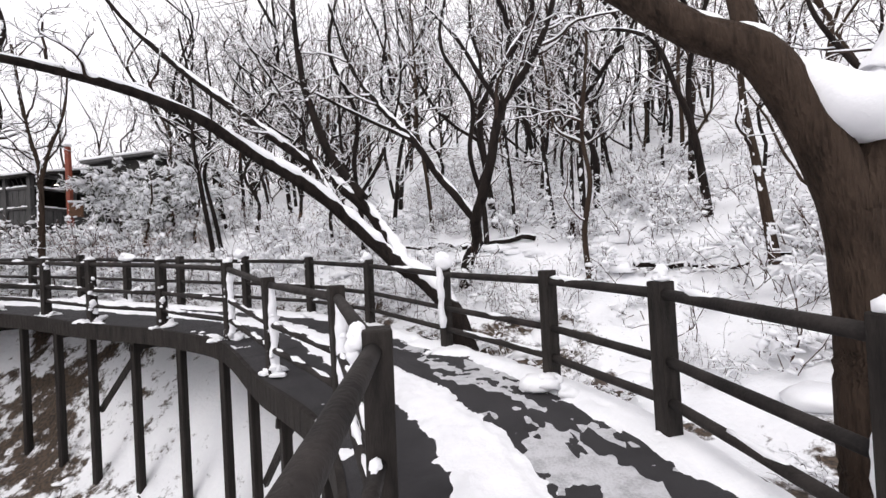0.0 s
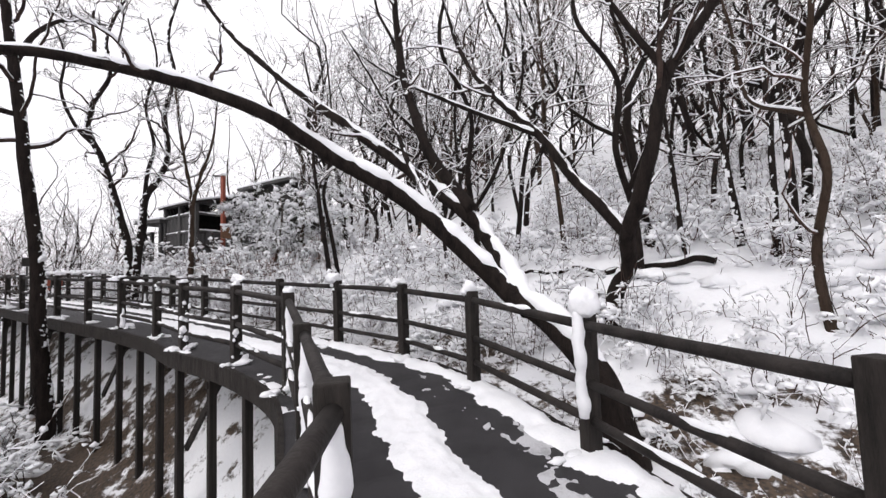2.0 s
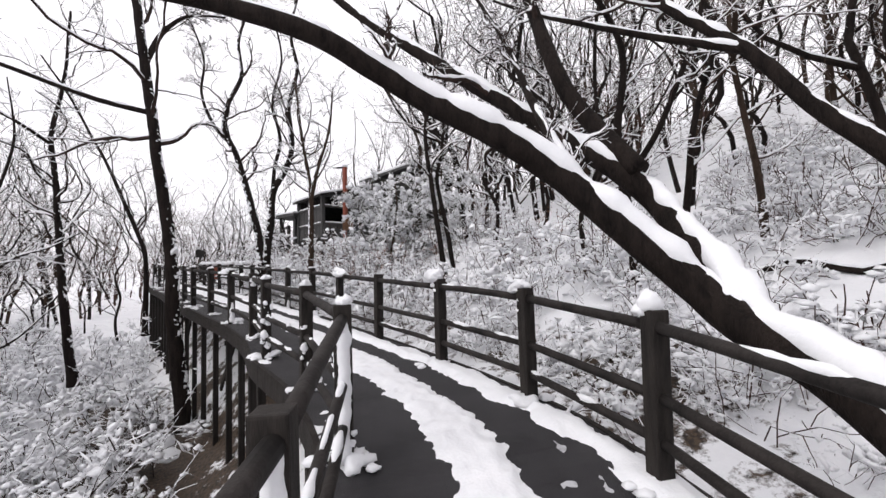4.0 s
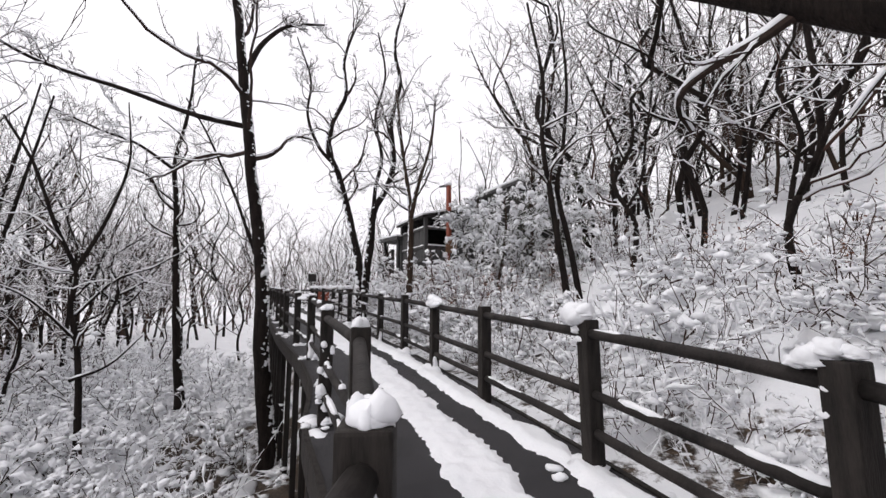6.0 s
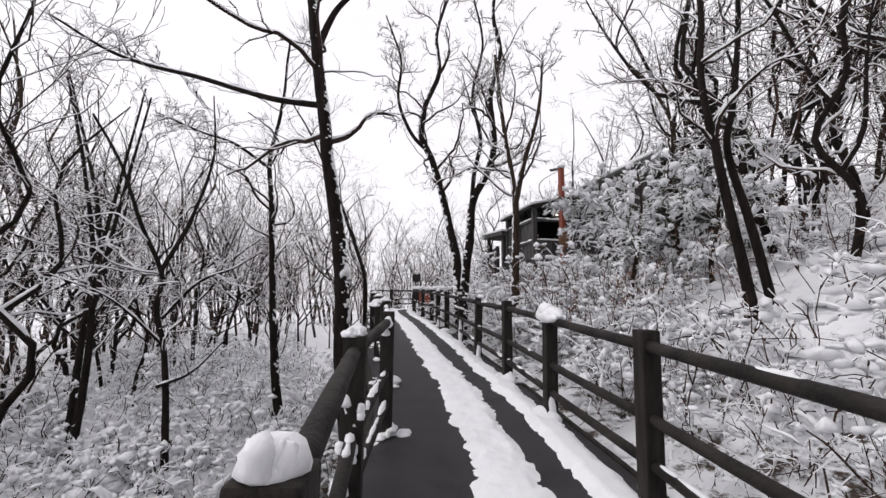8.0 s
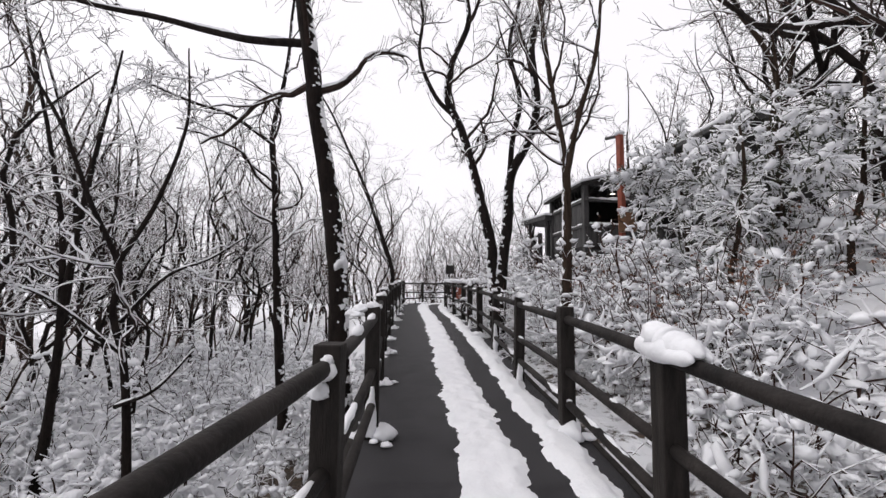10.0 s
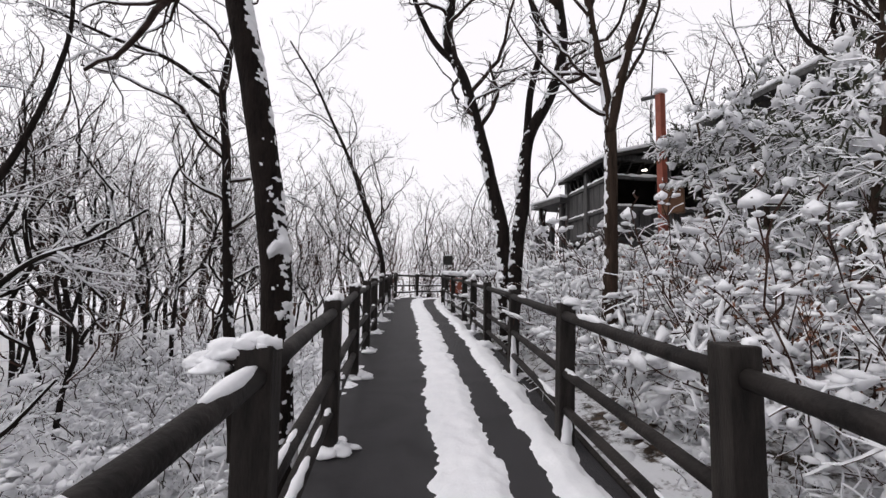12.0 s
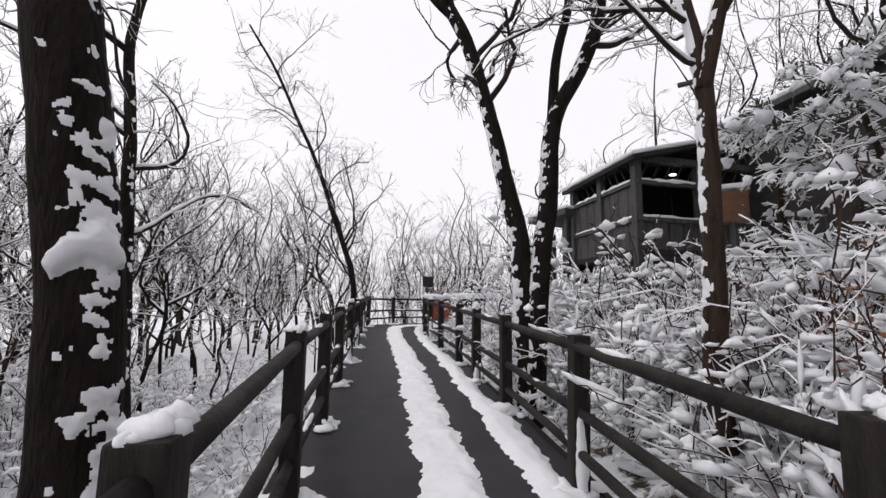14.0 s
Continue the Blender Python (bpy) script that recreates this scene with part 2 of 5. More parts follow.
def plan(xy):
    """Arc length, distance from the middle line (right positive) and deck height for an array of places."""
    xy = np.atleast_2d(xy)
    s, d = np.empty(len(xy)), np.empty(len(xy))
    tan = np.gradient(MID, axis=0)
    for a in range(0, len(xy), 4000):
        c = xy[a:a + 4000]
        q = ((c[:, None] - MID[None]) ** 2).sum(-1)
        i = q.argmin(1)
        w = c - MID[i]
        side = w[:, 0] * tan[i, 1] - w[:, 1] * tan[i, 0]
        s[a:a + 4000] = ARC[i] - ARC0
        d[a:a + 4000] = np.sqrt(q[np.arange(len(c)), i]) * np.sign(side)
    return s, d, np.interp(s, S_KEY, Z_KEY)


def wave(x, y, k):
    return (np.sin(x * 1.3 * k + 0.7 + 1.7 * np.sin(y * 0.6 * k)) + np.sin(y * 1.1 * k - 1.1 + 1.4 * np.sin(x * 0.7 * k))
            + 0.6 * np.sin((x + y) * 1.9 * k + 2.0) + 0.5 * np.sin((x - 1.3 * y) * 2.6 * k)) / 3.1


def ground_height(xy):
    s, d, z = plan(xy)
    r = np.abs(d)
    early = np.interp(r, [0.9, 2.5, 4, 6, 8, 12, 16, 22, 35, 60, 120, 400], [-0.6, -0.6, -0.35, 0.5, 1.1, 2.0, 3.6, 7.5, 16, 27, 36, 60])
    late = np.interp(r, [0.9, 2, 3, 5, 8, 12, 16, 22, 35, 60, 120, 400], [-0.45, -0.2, 0.25, 1.05, 2.1, 3.6, 5.3, 8.0, 14, 24, 34, 60])
    w = np.clip((s - 4) / 4, 0, 1)
    far = np.clip((s - 26) / 10, 0, 1)
    right = (early * (1 - w) + late * w) * (1 - 0.55 * far)
    left = np.interp(r, [0.9, 1.6, 4, 8, 15, 30, 60, 150, 400], [-2.6, -3.0, -2.95, -2.65, -2.3, -2.0, -1.5, -0.6, 3])
    mid = -0.45 + (d - 0.9) / 1.8 * 2.15
    h = np.where(d > 0.9, right, np.where(d < -0.9, left, np.clip(mid, -2.6, -0.45)))
    rough = np.clip((r - 0.9) / 2, 0, 1)
    x, y = xy[:, 0], xy[:, 1]
    return z + h + rough * (0.16 * wave(x, y, 0.8) + 0.05 * wave(x + 7, y - 3, 2.7) + 0.045 * wave(x - 2, y + 5, 6.5)) + np.clip((r - 15) / 30, 0, 1) * 1.2 * wave(x, y, 0.11)


def ground_at(x, y):
    return float(ground_height(np.array([[x, y]]))[0])


# ---- ground ----
def build_ground():
    def axis(lo, hi):
        return np.concatenate([[lo - 900, lo - 400, lo - 200, lo - 110, lo - 60, lo - 35, lo - 20], np.arange(lo - 12, lo, 2.0), np.arange(lo, hi, 0.17),
                               np.arange(hi, hi + 14, 2.0), [hi + 22, hi + 40, hi + 70, hi + 120, hi + 220, hi + 420, hi + 900]])
    xs, ys = axis(-34, 14), axis(-5, 34)
    gx, gy = np.meshgrid(xs, ys)
    xy = np.stack([gx.ravel(), gy.ravel()], 1)
    z = ground_height(xy)
    nx, ny = len(xs), len(ys)
    i, j = np.meshgrid(np.arange(nx - 1), np.arange(ny - 1))
    a = (j * nx + i).ravel()
    quads = np.stack([a, a + 1, a + nx + 1, a + nx], 1)
    ob = mesh_object("ground", np.column_stack([xy, z]), quads, GROUND)
    s, d, _ = plan(xy)
    bare = 0.10 * np.clip(wave(xy[:, 0], xy[:, 1], 0.5), 0, 1)
    bare += 0.27 * np.exp(-((d + 2.2) / 1.4) ** 2) * np.clip((s - 3.0) / 3, 0, 1) * np.clip((18 - s) / 5, 0, 1)
    bare += 0.35 * np.exp(-((d - 2.6) / 1.6) ** 2) * np.clip((9 - s) / 2, 0, 1) * np.clip(0.4 + wave(xy[:, 0] + 3, xy[:, 1], 1.3), 0, 1.3)
    bare += np.interp(s, [6, 9, 13, 18], [0.08, 0.20, 0.22, 0.2]) * np.exp(-((d - 2.3) / 1.6) ** 2)
    bare += (0.19 + 0.20 * np.clip(wave(xy[:, 0] - 4, xy[:, 1], 1.7), -0.6, 1)) * np.exp(-((d + 0.4) / 1.3) ** 2) * np.clip((s - 8) / 5, 0.2, 1)
    bare += 0.32 * np.exp(-((d + 2.8) / 1.5) ** 2) * np.clip((s - 12) / 3, 0, 1) * np.clip((24 - s) / 4, 0, 1)
    bare += 0.13 * np.clip((d - 10) / 8, 0, 1) + 0.06 * np.clip((-d - 5) / 6, 0, 1)
    at = ob.data.attributes.new("bare", "FLOAT", "POINT")
    at.data.foreach_set("value", bare.astype(np.float32))
    return tagged(ob, "snow-covered ground with patches of brown leaf litter", "ground", kind="structure")


build_ground()


# ---- boardwalk ----
def deck_edges(n):
    l, r = even(LC, n), None
    r = RC[np.argmin(((l[:, None] - RC[None]) ** 2).sum(-1), axis=1)].copy()
    for _ in range(6):
        r[1:-1] = (r[:-2] + 2 * r[1:-1] + r[2:]) / 4
    return l, r


DL, DR = deck_edges(420)
_w = DR - DL
_w /= np.linalg.norm(_w, axis=1, keepdims=True)
DL, DR = DL - _w * 0.14, DR + _w * 0.14
DZ = plan((DL + DR) / 2)[2]
DS = plan((DL + DR) / 2)[0]


def ribbon(name, a, b, z0, z1, mat, parent, label=""):
    """A solid band between two lines in plan, from z0 to z1."""
    n = len(a)
    v = np.concatenate([np.column_stack([a, z1]), np.column_stack([b, z1]), np.column_stack([b, z0]), np.column_stack([a, z0])])
    i = np.arange(n - 1)
    q = [np.stack([k * n + i, k * n + i + 1, ((k + 1) % 4) * n + i + 1, ((k + 1) % 4) * n + i], 1) for k in range(4)]
    ends = np.array([[0, n, 2 * n, 3 * n], [n - 1, 4 * n - 1, 3 * n - 1, 2 * n - 1]])
    return mesh_object(name, v, np.concatenate(q + [ends])[:, ::-1], mat, parent, label, smooth=False)


walk_deck = thing("boardwalk", (0, 0, 0), "curved timber boardwalk on posts with dark non-slip matting", "boardwalk")
ribbon("deck_surface", DL, DR, DZ - 0.05, DZ, MAT, walk_deck, "dark grey wet non-slip matting")
ribbon("edge_beam", DL - _w * 0.05, DL, DZ - 0.24, DZ + 0.012, WOOD, walk_deck, "dark stained edge beam")
ribbon("edge_beam", DR, DR + _w * 0.05, DZ - 0.24, DZ + 0.012, WOOD, walk_deck, "dark stained edge beam")
for f in (0.33, 0.67):
    c = DL + (DR - DL) * f
    ribbon("joist", c - _w * 0.04, c + _w * 0.04, DZ - 0.22, DZ - 0.055, WOOD, walk_deck)


def column(x, y, z0, z1, size, name, parent, mesh={}):
    key = round((z1 - z0) * 4)
    if key not in mesh:
        ob = part(name, box(size, size, 1.0, 0.006), WOOD, parent)
        mesh[key] = ob.data
    else:
        ob = new(name, mesh[key])
        ob.parent = parent
    ob.location, ob.scale = (x, y, (z0 + z1) / 2), (1, 1, z1 - z0)
    return ob


def under_structure():
    s = along(DL)
    marks = np.arange(1.4, s[-1] - 1, 1.05)
    feet = []
    for n, m in enumerate(marks):
        i = int(np.argmin(np.abs(s - m)))
        for f in (0.03, 0.97):
            p = DL[i] + (DR[i] - DL[i]) * f
            if f > 0.5 and n % 2:
                continue
            g = ground_at(*p)
            if DZ[i] - 0.23 - g > 0.12:
                o = column(p[0], p[1], g - 0.15, DZ[i] - 0.2, 0.10, "support_post", walk_deck)
                o.rotation_euler.z = math.atan2(_w[i][1], _w[i][0])
            feet.append((p, g, DZ[i] - 0.24))
        a, b = DL[i] - _w[i] * 0.02, DR[i] + _w[i] * 0.02
        if n % 2 == 0:
            c = (a + b) / 2
            ang = math.atan2(_w[i][1], _w[i][0])
            part("cross_beam", box(float(np.linalg.norm(b - a)) - 0.1, 0.09, 0.12, 0, pose(c[0], c[1], DZ[i] - 0.30, 0, 0, math.degrees(ang))), WOOD, walk_deck)
        if n % 4 == 2:
            lo = Vector((a[0], a[1], DZ[i] - 0.34))
            hi = Vector((b[0], b[1], max(ground_at(*b), DZ[i] - 1.6)))
            mid, v = (lo + hi) / 2, hi - lo
            m = Matrix.Translation(mid) @ v.to_track_quat("X", "Z").to_matrix().to_4x4()
            part("brace", box(v.length, 0.05, 0.09, 0, m), WOOD, walk_deck)
    # slanting braces from post to post on the valley side
    for k in range(2, len(marks) - 2, 4):
        i, j = int(np.argmin(np.abs(s - marks[k]))), int(np.argmin(np.abs(s - marks[k + 1])))
        a = Vector((*(DL[i] + _w[i] * 0.16), DZ[i] - 0.35))
        b = Vector((*(DL[j] + _w[j] * 0.16), DZ[j] - 1.5))
        v = b - a
        part("brace", box(v.length, 0.045, 0.09, 0, Matrix.Translation((a + b) / 2) @ v.to_track_quat("X", "Z").to_matrix().to_4x4()), WOOD, walk_deck)


under_structure()


# ---- railings ----
POST_H, POST_W = 1.07, 0.12
RAIL_H = (0.975, 0.54, 0.27)
RAIL_R = (0.038, 0.034, 0.034)


def post_mesh():
    b = box(POST_W, POST_W, POST_H + 0.3, 0.010, pose(0, 0, (POST_H - 0.3) / 2))
    return b


def railing(points, name, label, rng):
    top = thing(name, (points[0][0], points[0][1], 0), label, "railing", "railings along the boardwalk")
    zs = plan(np.array(points))[2]
    mesh = None
    heads = []
    off = Vector((points[0][0], points[0][1], 0))
    for i, (p, z) in enumerate(zip(points, zs)):
        a = np.array(points[max(0, i - 1)])
        c = np.array(points[min(len(points) - 1, i + 1)])
        ang = math.degrees(math.atan2(*(c - a)[::-1]))
        if mesh is None:
            ob = part("post", post_mesh(), WOOD, top)
            mesh = ob.data
        else:
            ob = new("post", mesh)
            ob.parent = top
        lean = rng.normal(0, 0.5, 2)
        ob.matrix_basis = Matrix.Translation(-off) @ pose(p[0], p[1], z + rng.normal(0, 0.008), lean[0], lean[1], ang)
        heads.append((p[0], p[1], z, ang))
    for i in range(len(points) - 1):
        a, b = Vector((*points[i], zs[i])), Vector((*points[i + 1], zs[i + 1]))
        d = (b - a).normalized()
        for h, r in zip(RAIL_H, RAIL_R):
            p, q = a + d * (POST_W / 2 - 0.02), b - d * (POST_W / 2 - 0.02)
            sag = rng.normal(0, 0.004)
            u = np.linspace(0, 1, 7)[:, None]
            pts = np.array(p)[None] * (1 - u) + np.array(q)[None] * u + np.array([0, 0, h])
            pts[:, 2] += sag * np.sin(np.pi * u[:, 0])
            s = Soup()
            s.tube(pts - np.array(off), np.full(7, r) * (1 + rng.normal(0, 0.02, 7)), 12)
            v, f = s.arrays()
            mesh_object("rail", v, f, RAILWOOD, top)
    return heads


rng = np.random.default_rng(5)
HEADS_L = railing(LEFT, "railing", "dark brown round-rail timber railing on the valley side", rng)
HEADS_R = railing(RIGHT, "railing", "dark brown round-rail timber railing on the hill side", rng)


# ---- snow on the boardwalk ----
def tri_noise(x, y, k, seed):
    r = np.random.default_rng(seed)
    out = np.zeros_like(x)
    for a in range(7):
        f = k * 1.55 ** a
        p = r.uniform(0, 6.3, 3)
        th = r.uniform(0, 6.3)
        u, v = x * np.cos(th) - y * np.sin(th), x * np.sin(th) + y * np.cos(th)
        out += np.sin(u * f + p[0] + 1.3 * np.sin(v * f * 0.8 + p[1])) / 1.45 ** a
    return out / 2.6


def snow_on_deck():
    ns, nf = 1050, 76
    idx = np.linspace(0, len(DL) - 1, ns)
    k = np.arange(len(DL))
    l = np.stack([np.interp(idx, k, DL[:, c]) for c in (0, 1)], 1)
    r = np.stack([np.interp(idx, k, DR[:, c]) for c in (0, 1)], 1)
    z = np.interp(idx, k, DZ)
    s = np.interp(idx, k, DS)
    f = np.linspace(0.0, 1.0, nf)
    S, F = np.meshgrid(s, f, indexing="ij")
    W = np.linalg.norm(r - l, axis=1)[:, None]
    D = F * W
    edge = tri_noise(S, D, 4.0, 3)
    fine = 0.6 * tri_noise(S, D, 11.0, 4) + 0.6 * tri_noise(S, D, 27.0, 5)
    mid = np.interp(S, [-4, 0, 2, 4, 7, 10, 20, 30], [0.38, 0.38, 0.38, 0.42, 0.49, 0.54, 0.55, 0.5])
    half = np.interp(S, [-4, 0, 2, 4, 7, 10, 20], [0.25, 0.25, 0.25, 0.25, 0.24, 0.23, 0.22])
    strip = 1 - np.abs(D - mid * W) / half + 0.22 * edge + 0.24 * fine
    h1 = np.clip(strip, -0.2, 0.5) * 0.11 * (0.8 + 0.3 * fine)
    band = 1 - np.abs(F - np.interp(S, [4, 8, 11], [0.965, 0.90, 0.865])) * W / np.interp(S, [-4, 3, 7, 11], [0.22, 0.22, 0.17, 0.14]) + np.interp(S, [6, 11], [0.6, 0.42]) * edge + 0.3 * fine
    h2 = np.clip(band, -0.2, 0.6) * 0.10
    slush = 0.55 * tri_noise(S * 0.7, D * 1.6, 3.0, 8) + 0.5 * fine + np.interp(S, [-4, 0, 3, 6.5, 8], [0.25, 0.25, 0.2, -0.2, -1.2]) - np.abs(F - 0.72) * 2.0
    h3 = np.clip(slush, -0.2, 0.2) * 0.014
    left = 1.05 * tri_noise(S * 1.3, D, 3.2, 12) - 0.62 - 0.5 * np.clip((4 - S) / 3, 0, 1) - np.clip(F - 0.05, 0, 1) * W * 3.2 + 0.3 * fine
    h4 = np.clip(left, -0.2, 0.4) * 0.09
    grid = l[:, None] * (1 - F[..., None]) + r[:, None] * F[..., None]
    i, j = np.meshgrid(np.arange(ns - 1), np.arange(nf - 1), indexing="ij")
    a = (i * nf + j).ravel()
    cells = np.stack([a, a + nf, a + nf + 1, a + 1], 1)
    for name, label, h, mat in (("snow_on_boardwalk", "trodden strip of white snow along the dark matting", np.maximum.reduce([h1, h2, h4]), SNOW),
                                ("slush_on_boardwalk", "thin grey trodden slush on the dark matting", h3, SLUSH)):
        zz = z[:, None] + np.clip(h, -0.006, 1)
        v = np.concatenate([grid, zz[..., None]], -1).reshape(-1, 3)
        q = cells[(h.ravel()[cells] > 0).any(1)]
        used, inv = np.unique(q, return_inverse=True)
        tagged(mesh_object(name, v[used], inv.reshape(-1, 4), mat), label, "snow" if mat is SNOW else "slush", kind="stuff")


snow_on_deck()


def plaster_band(rng, soup, x, y, z, lo, hi, w):
    """Snow driven up the face of a post."""
    h = np.arange(lo, hi, 0.03)
    if len(h) < 4:
        return
    a = h * 3 + rng.uniform(0, 50)
    fade = np.clip((hi - h) / 0.18, 0.15, 1) ** 0.6
    p = np.stack([x + 0.012 * tri_noise(a, 0 * a, 4.0, 61), y + 0.012 * tri_noise(a, 0 * a, 4.0, 62), z + h], 1)
    soup.tube(p, w * fade * (1 + 0.3 * tri_noise(a, 0 * a, 5.0, 63)), 10)


def snow_on_railings():
    rng = np.random.default_rng(21)
    soup = Soup()
    for side, (points, heads) in enumerate(((LEFT, HEADS_L), (RIGHT, HEADS_R))):
        for i, (x, y, z, ang) in enumerate(heads):
            if (rng.random() < 0.5 or side == 0 and i in (6, 7, 8, 11)) and not (side == 0 and i in (3, 4, 9)) and not (side == 1 and i in (5, 9, 10, 12, 13)):
                hgt = rng.choice([0.012, 0.02, 0.032], p=[0.4, 0.4, 0.2])
                lump(rng, soup, (x, y, z + POST_H), (0.056, 0.056, hgt + 0.02), 2, 0.15)
                for _ in range(6):
                    o = rng.uniform(-0.034, 0.034, 2)
                    w = rng.uniform(0.016, 0.034)
                    lump(rng, soup, (x + o[0], y + o[1], z + POST_H + rng.uniform(0, 0.5) * hgt), (w, w, hgt + 0.012), 2, 0.25)
            # clump against the foot
            inward = -1 if side else 1
            if rng.random() < 0.85:
                nx, ny = math.sin(radians(ang)), -math.cos(radians(ang))
                e = rng.uniform(0.7, 1.25)
                lump(rng, soup, (x + nx * 0.06 * inward, y + ny * 0.06 * inward, z + 0.01), (0.12 * e, 0.10 * e, 0.07 * e), 3, 0.6)
                for _ in range(6):
                    o = rng.normal(0, 0.10, 2)
                    q = rng.uniform(0.03, 0.085)
                    lump(rng, soup, (x + o[0], y + o[1], z + 0.005), (q, q, q * 0.55), 2, 0.3)
            if rng.random() < 0.55:
                # snow driven up one face of the post
                a = radians(ang + rng.choice([0, 180]))
                dx, dy = math.cos(a) * POST_W * 0.5, math.sin(a) * POST_W * 0.5
                plaster_band(rng, soup, x + dx, y + dy, z, 0.03, rng.uniform(0.25, 0.75), 0.042)
        zs = [h[2] for h in heads]
        for i in range(len(points) - 1):
            a, b = np.array((*points[i], zs[i])), np.array((*points[i + 1], zs[i + 1]))
            for r_i, (h, r) in enumerate(zip(RAIL_H, RAIL_R)):
                cover = ((0.16, 0.30, 0.55)[r_i] if i > 8 else (0.22, 0.62, 0.85)[r_i]) if side == 0 else (0.10, 0.10, 0.35)[r_i]
                if side == 0 and r_i == 0 and i < 7:
                    cover = 0.04
                u = 0.03
                while u < 0.95:
                    ln = rng.uniform(0.06, 0.35)
                    if rng.random() < cover:
                        n = max(4, int(ln * 26))
                        t = np.linspace(u, min(u + ln, 0.97), n)[:, None]
                        pts = a + (b - a) * t + np.array([0, 0, h + r * 0.72])
                        thick = r * rng.uniform(0.55, 0.95)
                        rad = thick * np.sin(np.linspace(0.25, np.pi - 0.25, n)) ** 0.5 * rng.uniform(0.75, 1.2, n)
                        pts[:, 2] += rng.normal(0, 0.004, n)
                        soup.tube(pts, rad, 7)
                    u += ln + rng.uniform(0.0, 0.1)
    # the large slab lying over one hill-side rail, and caps on the posts that carry them
    a, b = np.array((*RIGHT[11], HEADS_R[11][2])), np.array((*RIGHT[10], HEADS_R[10][2]))
    u = np.linspace(-0.10, 0.19, 30)[:, None]
    p = a + (b - a) * u + np.array([0, 0, RAIL_H[0] + 0.055])
    bulge = np.interp(u[:, 0], [-0.10, -0.07, 0.0, 0.08, 0.15, 0.19], [0.02, 0.075, 0.10, 0.08, 0.075, 0.015])
    for seed, dy, f in ((71, 0.0, 1.0), (74, -0.05, 0.75), (77, 0.045, 0.8)):
        q = p + np.array([0.2 * dy, dy, -0.3 * abs(dy)])
        q[:, 2] += 0.018 * tri_noise(u[:, 0], 0 * u[:, 0], 22.0, seed)
        soup.tube(q, 0.8 * f * bulge * (1 + 0.4 * tri_noise(u[:, 0], 0 * u[:, 0], 30.0, seed + 1)), 14)
    for k, s in ((6, 1.25), (7, 0.85), (4, 0.6), (16, 0.65)):
        x, y, z, _ = HEADS_R[k]
        lump(rng, soup, (x, y, z + POST_H + 0.03 * s), (0.085 * s, 0.085 * s, 0.13 * s), 3, 0.12)
        for _ in range(7):
            o = rng.normal(0, 0.035 * s, 2)
            w = rng.uniform(0.035, 0.055) * s
            lump(rng, soup, (x + o[0], y + o[1], z + POST_H + rng.uniform(-0.03, 0.09) * s), (w, w, w * 1.1), 2, 0.3)
    x, y, z, _ = HEADS_R[8]
    for dx, dz, w in ((-0.09, -0.01, 0.075), (-0.04, 0.03, 0.06), (-0.14, -0.03, 0.05), (-0.05, -0.11, 0.045), (0.02, 0.02, 0.04), (-0.07, -0.22, 0.035)):
        lump(rng, soup, (x + dx, y - 0.3 * dx - 0.02, z + POST_H + dz), (w, w, w * 0.9), 3, 0.2)
    x, y, z, _ = HEADS_R[9]
    for dx, dz, w in ((-0.10, 0.02, 0.10), (-0.05, 0.06, 0.085), (-0.14, 0.0, 0.07), (0.0, 0.05, 0.05), (-0.10, -0.08, 0.06), (-0.08, 0.07, 0.07), (-0.06, -0.14, 0.045)):
        lump(rng, soup, (x + dx, y - 0.3 * dx - 0.02, z + POST_H + dz), (w, w, w * 0.95), 3, 0.2)
    x, y, z, _ = HEADS_R[6]
    plaster_band(rng, soup, x - 0.04, y - 0.05, z, 0.3, POST_H + 0.12, 0.046)
    for k in (8, 10, 11, 12):
        x, y, z, _ = HEADS_L[k]
        for _ in range(9):
            o = rng.uniform(-0.05, 0.05, 2)
            w = rng.uniform(0.02, 0.04)
            lump(rng, soup, (x + o[0], y + o[1] - 0.015, z + POST_H - 0.004), (w, w, w * 0.8), 2, 0.4)
    x, y, z, _ = HEADS_R[11]
    lump(rng, soup, (x, y, z + POST_H - 0.02), (0.105, 0.10, 0.085), 3, 0.12)
    for k, dx, dy, dz, w in ((13, 0.06, 0.04, 0.0, 0.06), (13, 0.05, 0.07, -0.04, 0.045), (13, 0.02, 0.02, 0.02, 0.04), (12, 0.05, 0.06, -0.02, 0.035), (12, 0.04, 0.04, 0.01, 0.03)):
        x, y, z, _ = HEADS_R[k]
        lump(rng, soup, (x + dx, y + dy, z + POST_H + dz), (w, w, w * 0.85), 3, 0.2)
    x, y, z, _ = HEADS_L[10]
    for dx, dy, dz, w in ((-0.02, -0.10, -0.03, 0.07), (-0.05, -0.18, -0.06, 0.06), (0.03, -0.15, -0.07, 0.05), (-0.01, -0.03, 0.0, 0.05)):
        lump(rng, soup, (x + dx, y + dy, z + POST_H + dz), (w, w, w * 0.6), 3, 0.25)
    x, y, z, ang = HEADS_L[9]
    for dx, dy, dz, w in ((0.07, -0.03, -0.13, 0.05), (0.08, -0.05, -0.20, 0.045), (0.06, -0.02, -0.07, 0.03)):
        lump(rng, soup, (x + dx, y + dy, z + POST_H + dz), (w, w, w * 1.2), 3, 0.2)
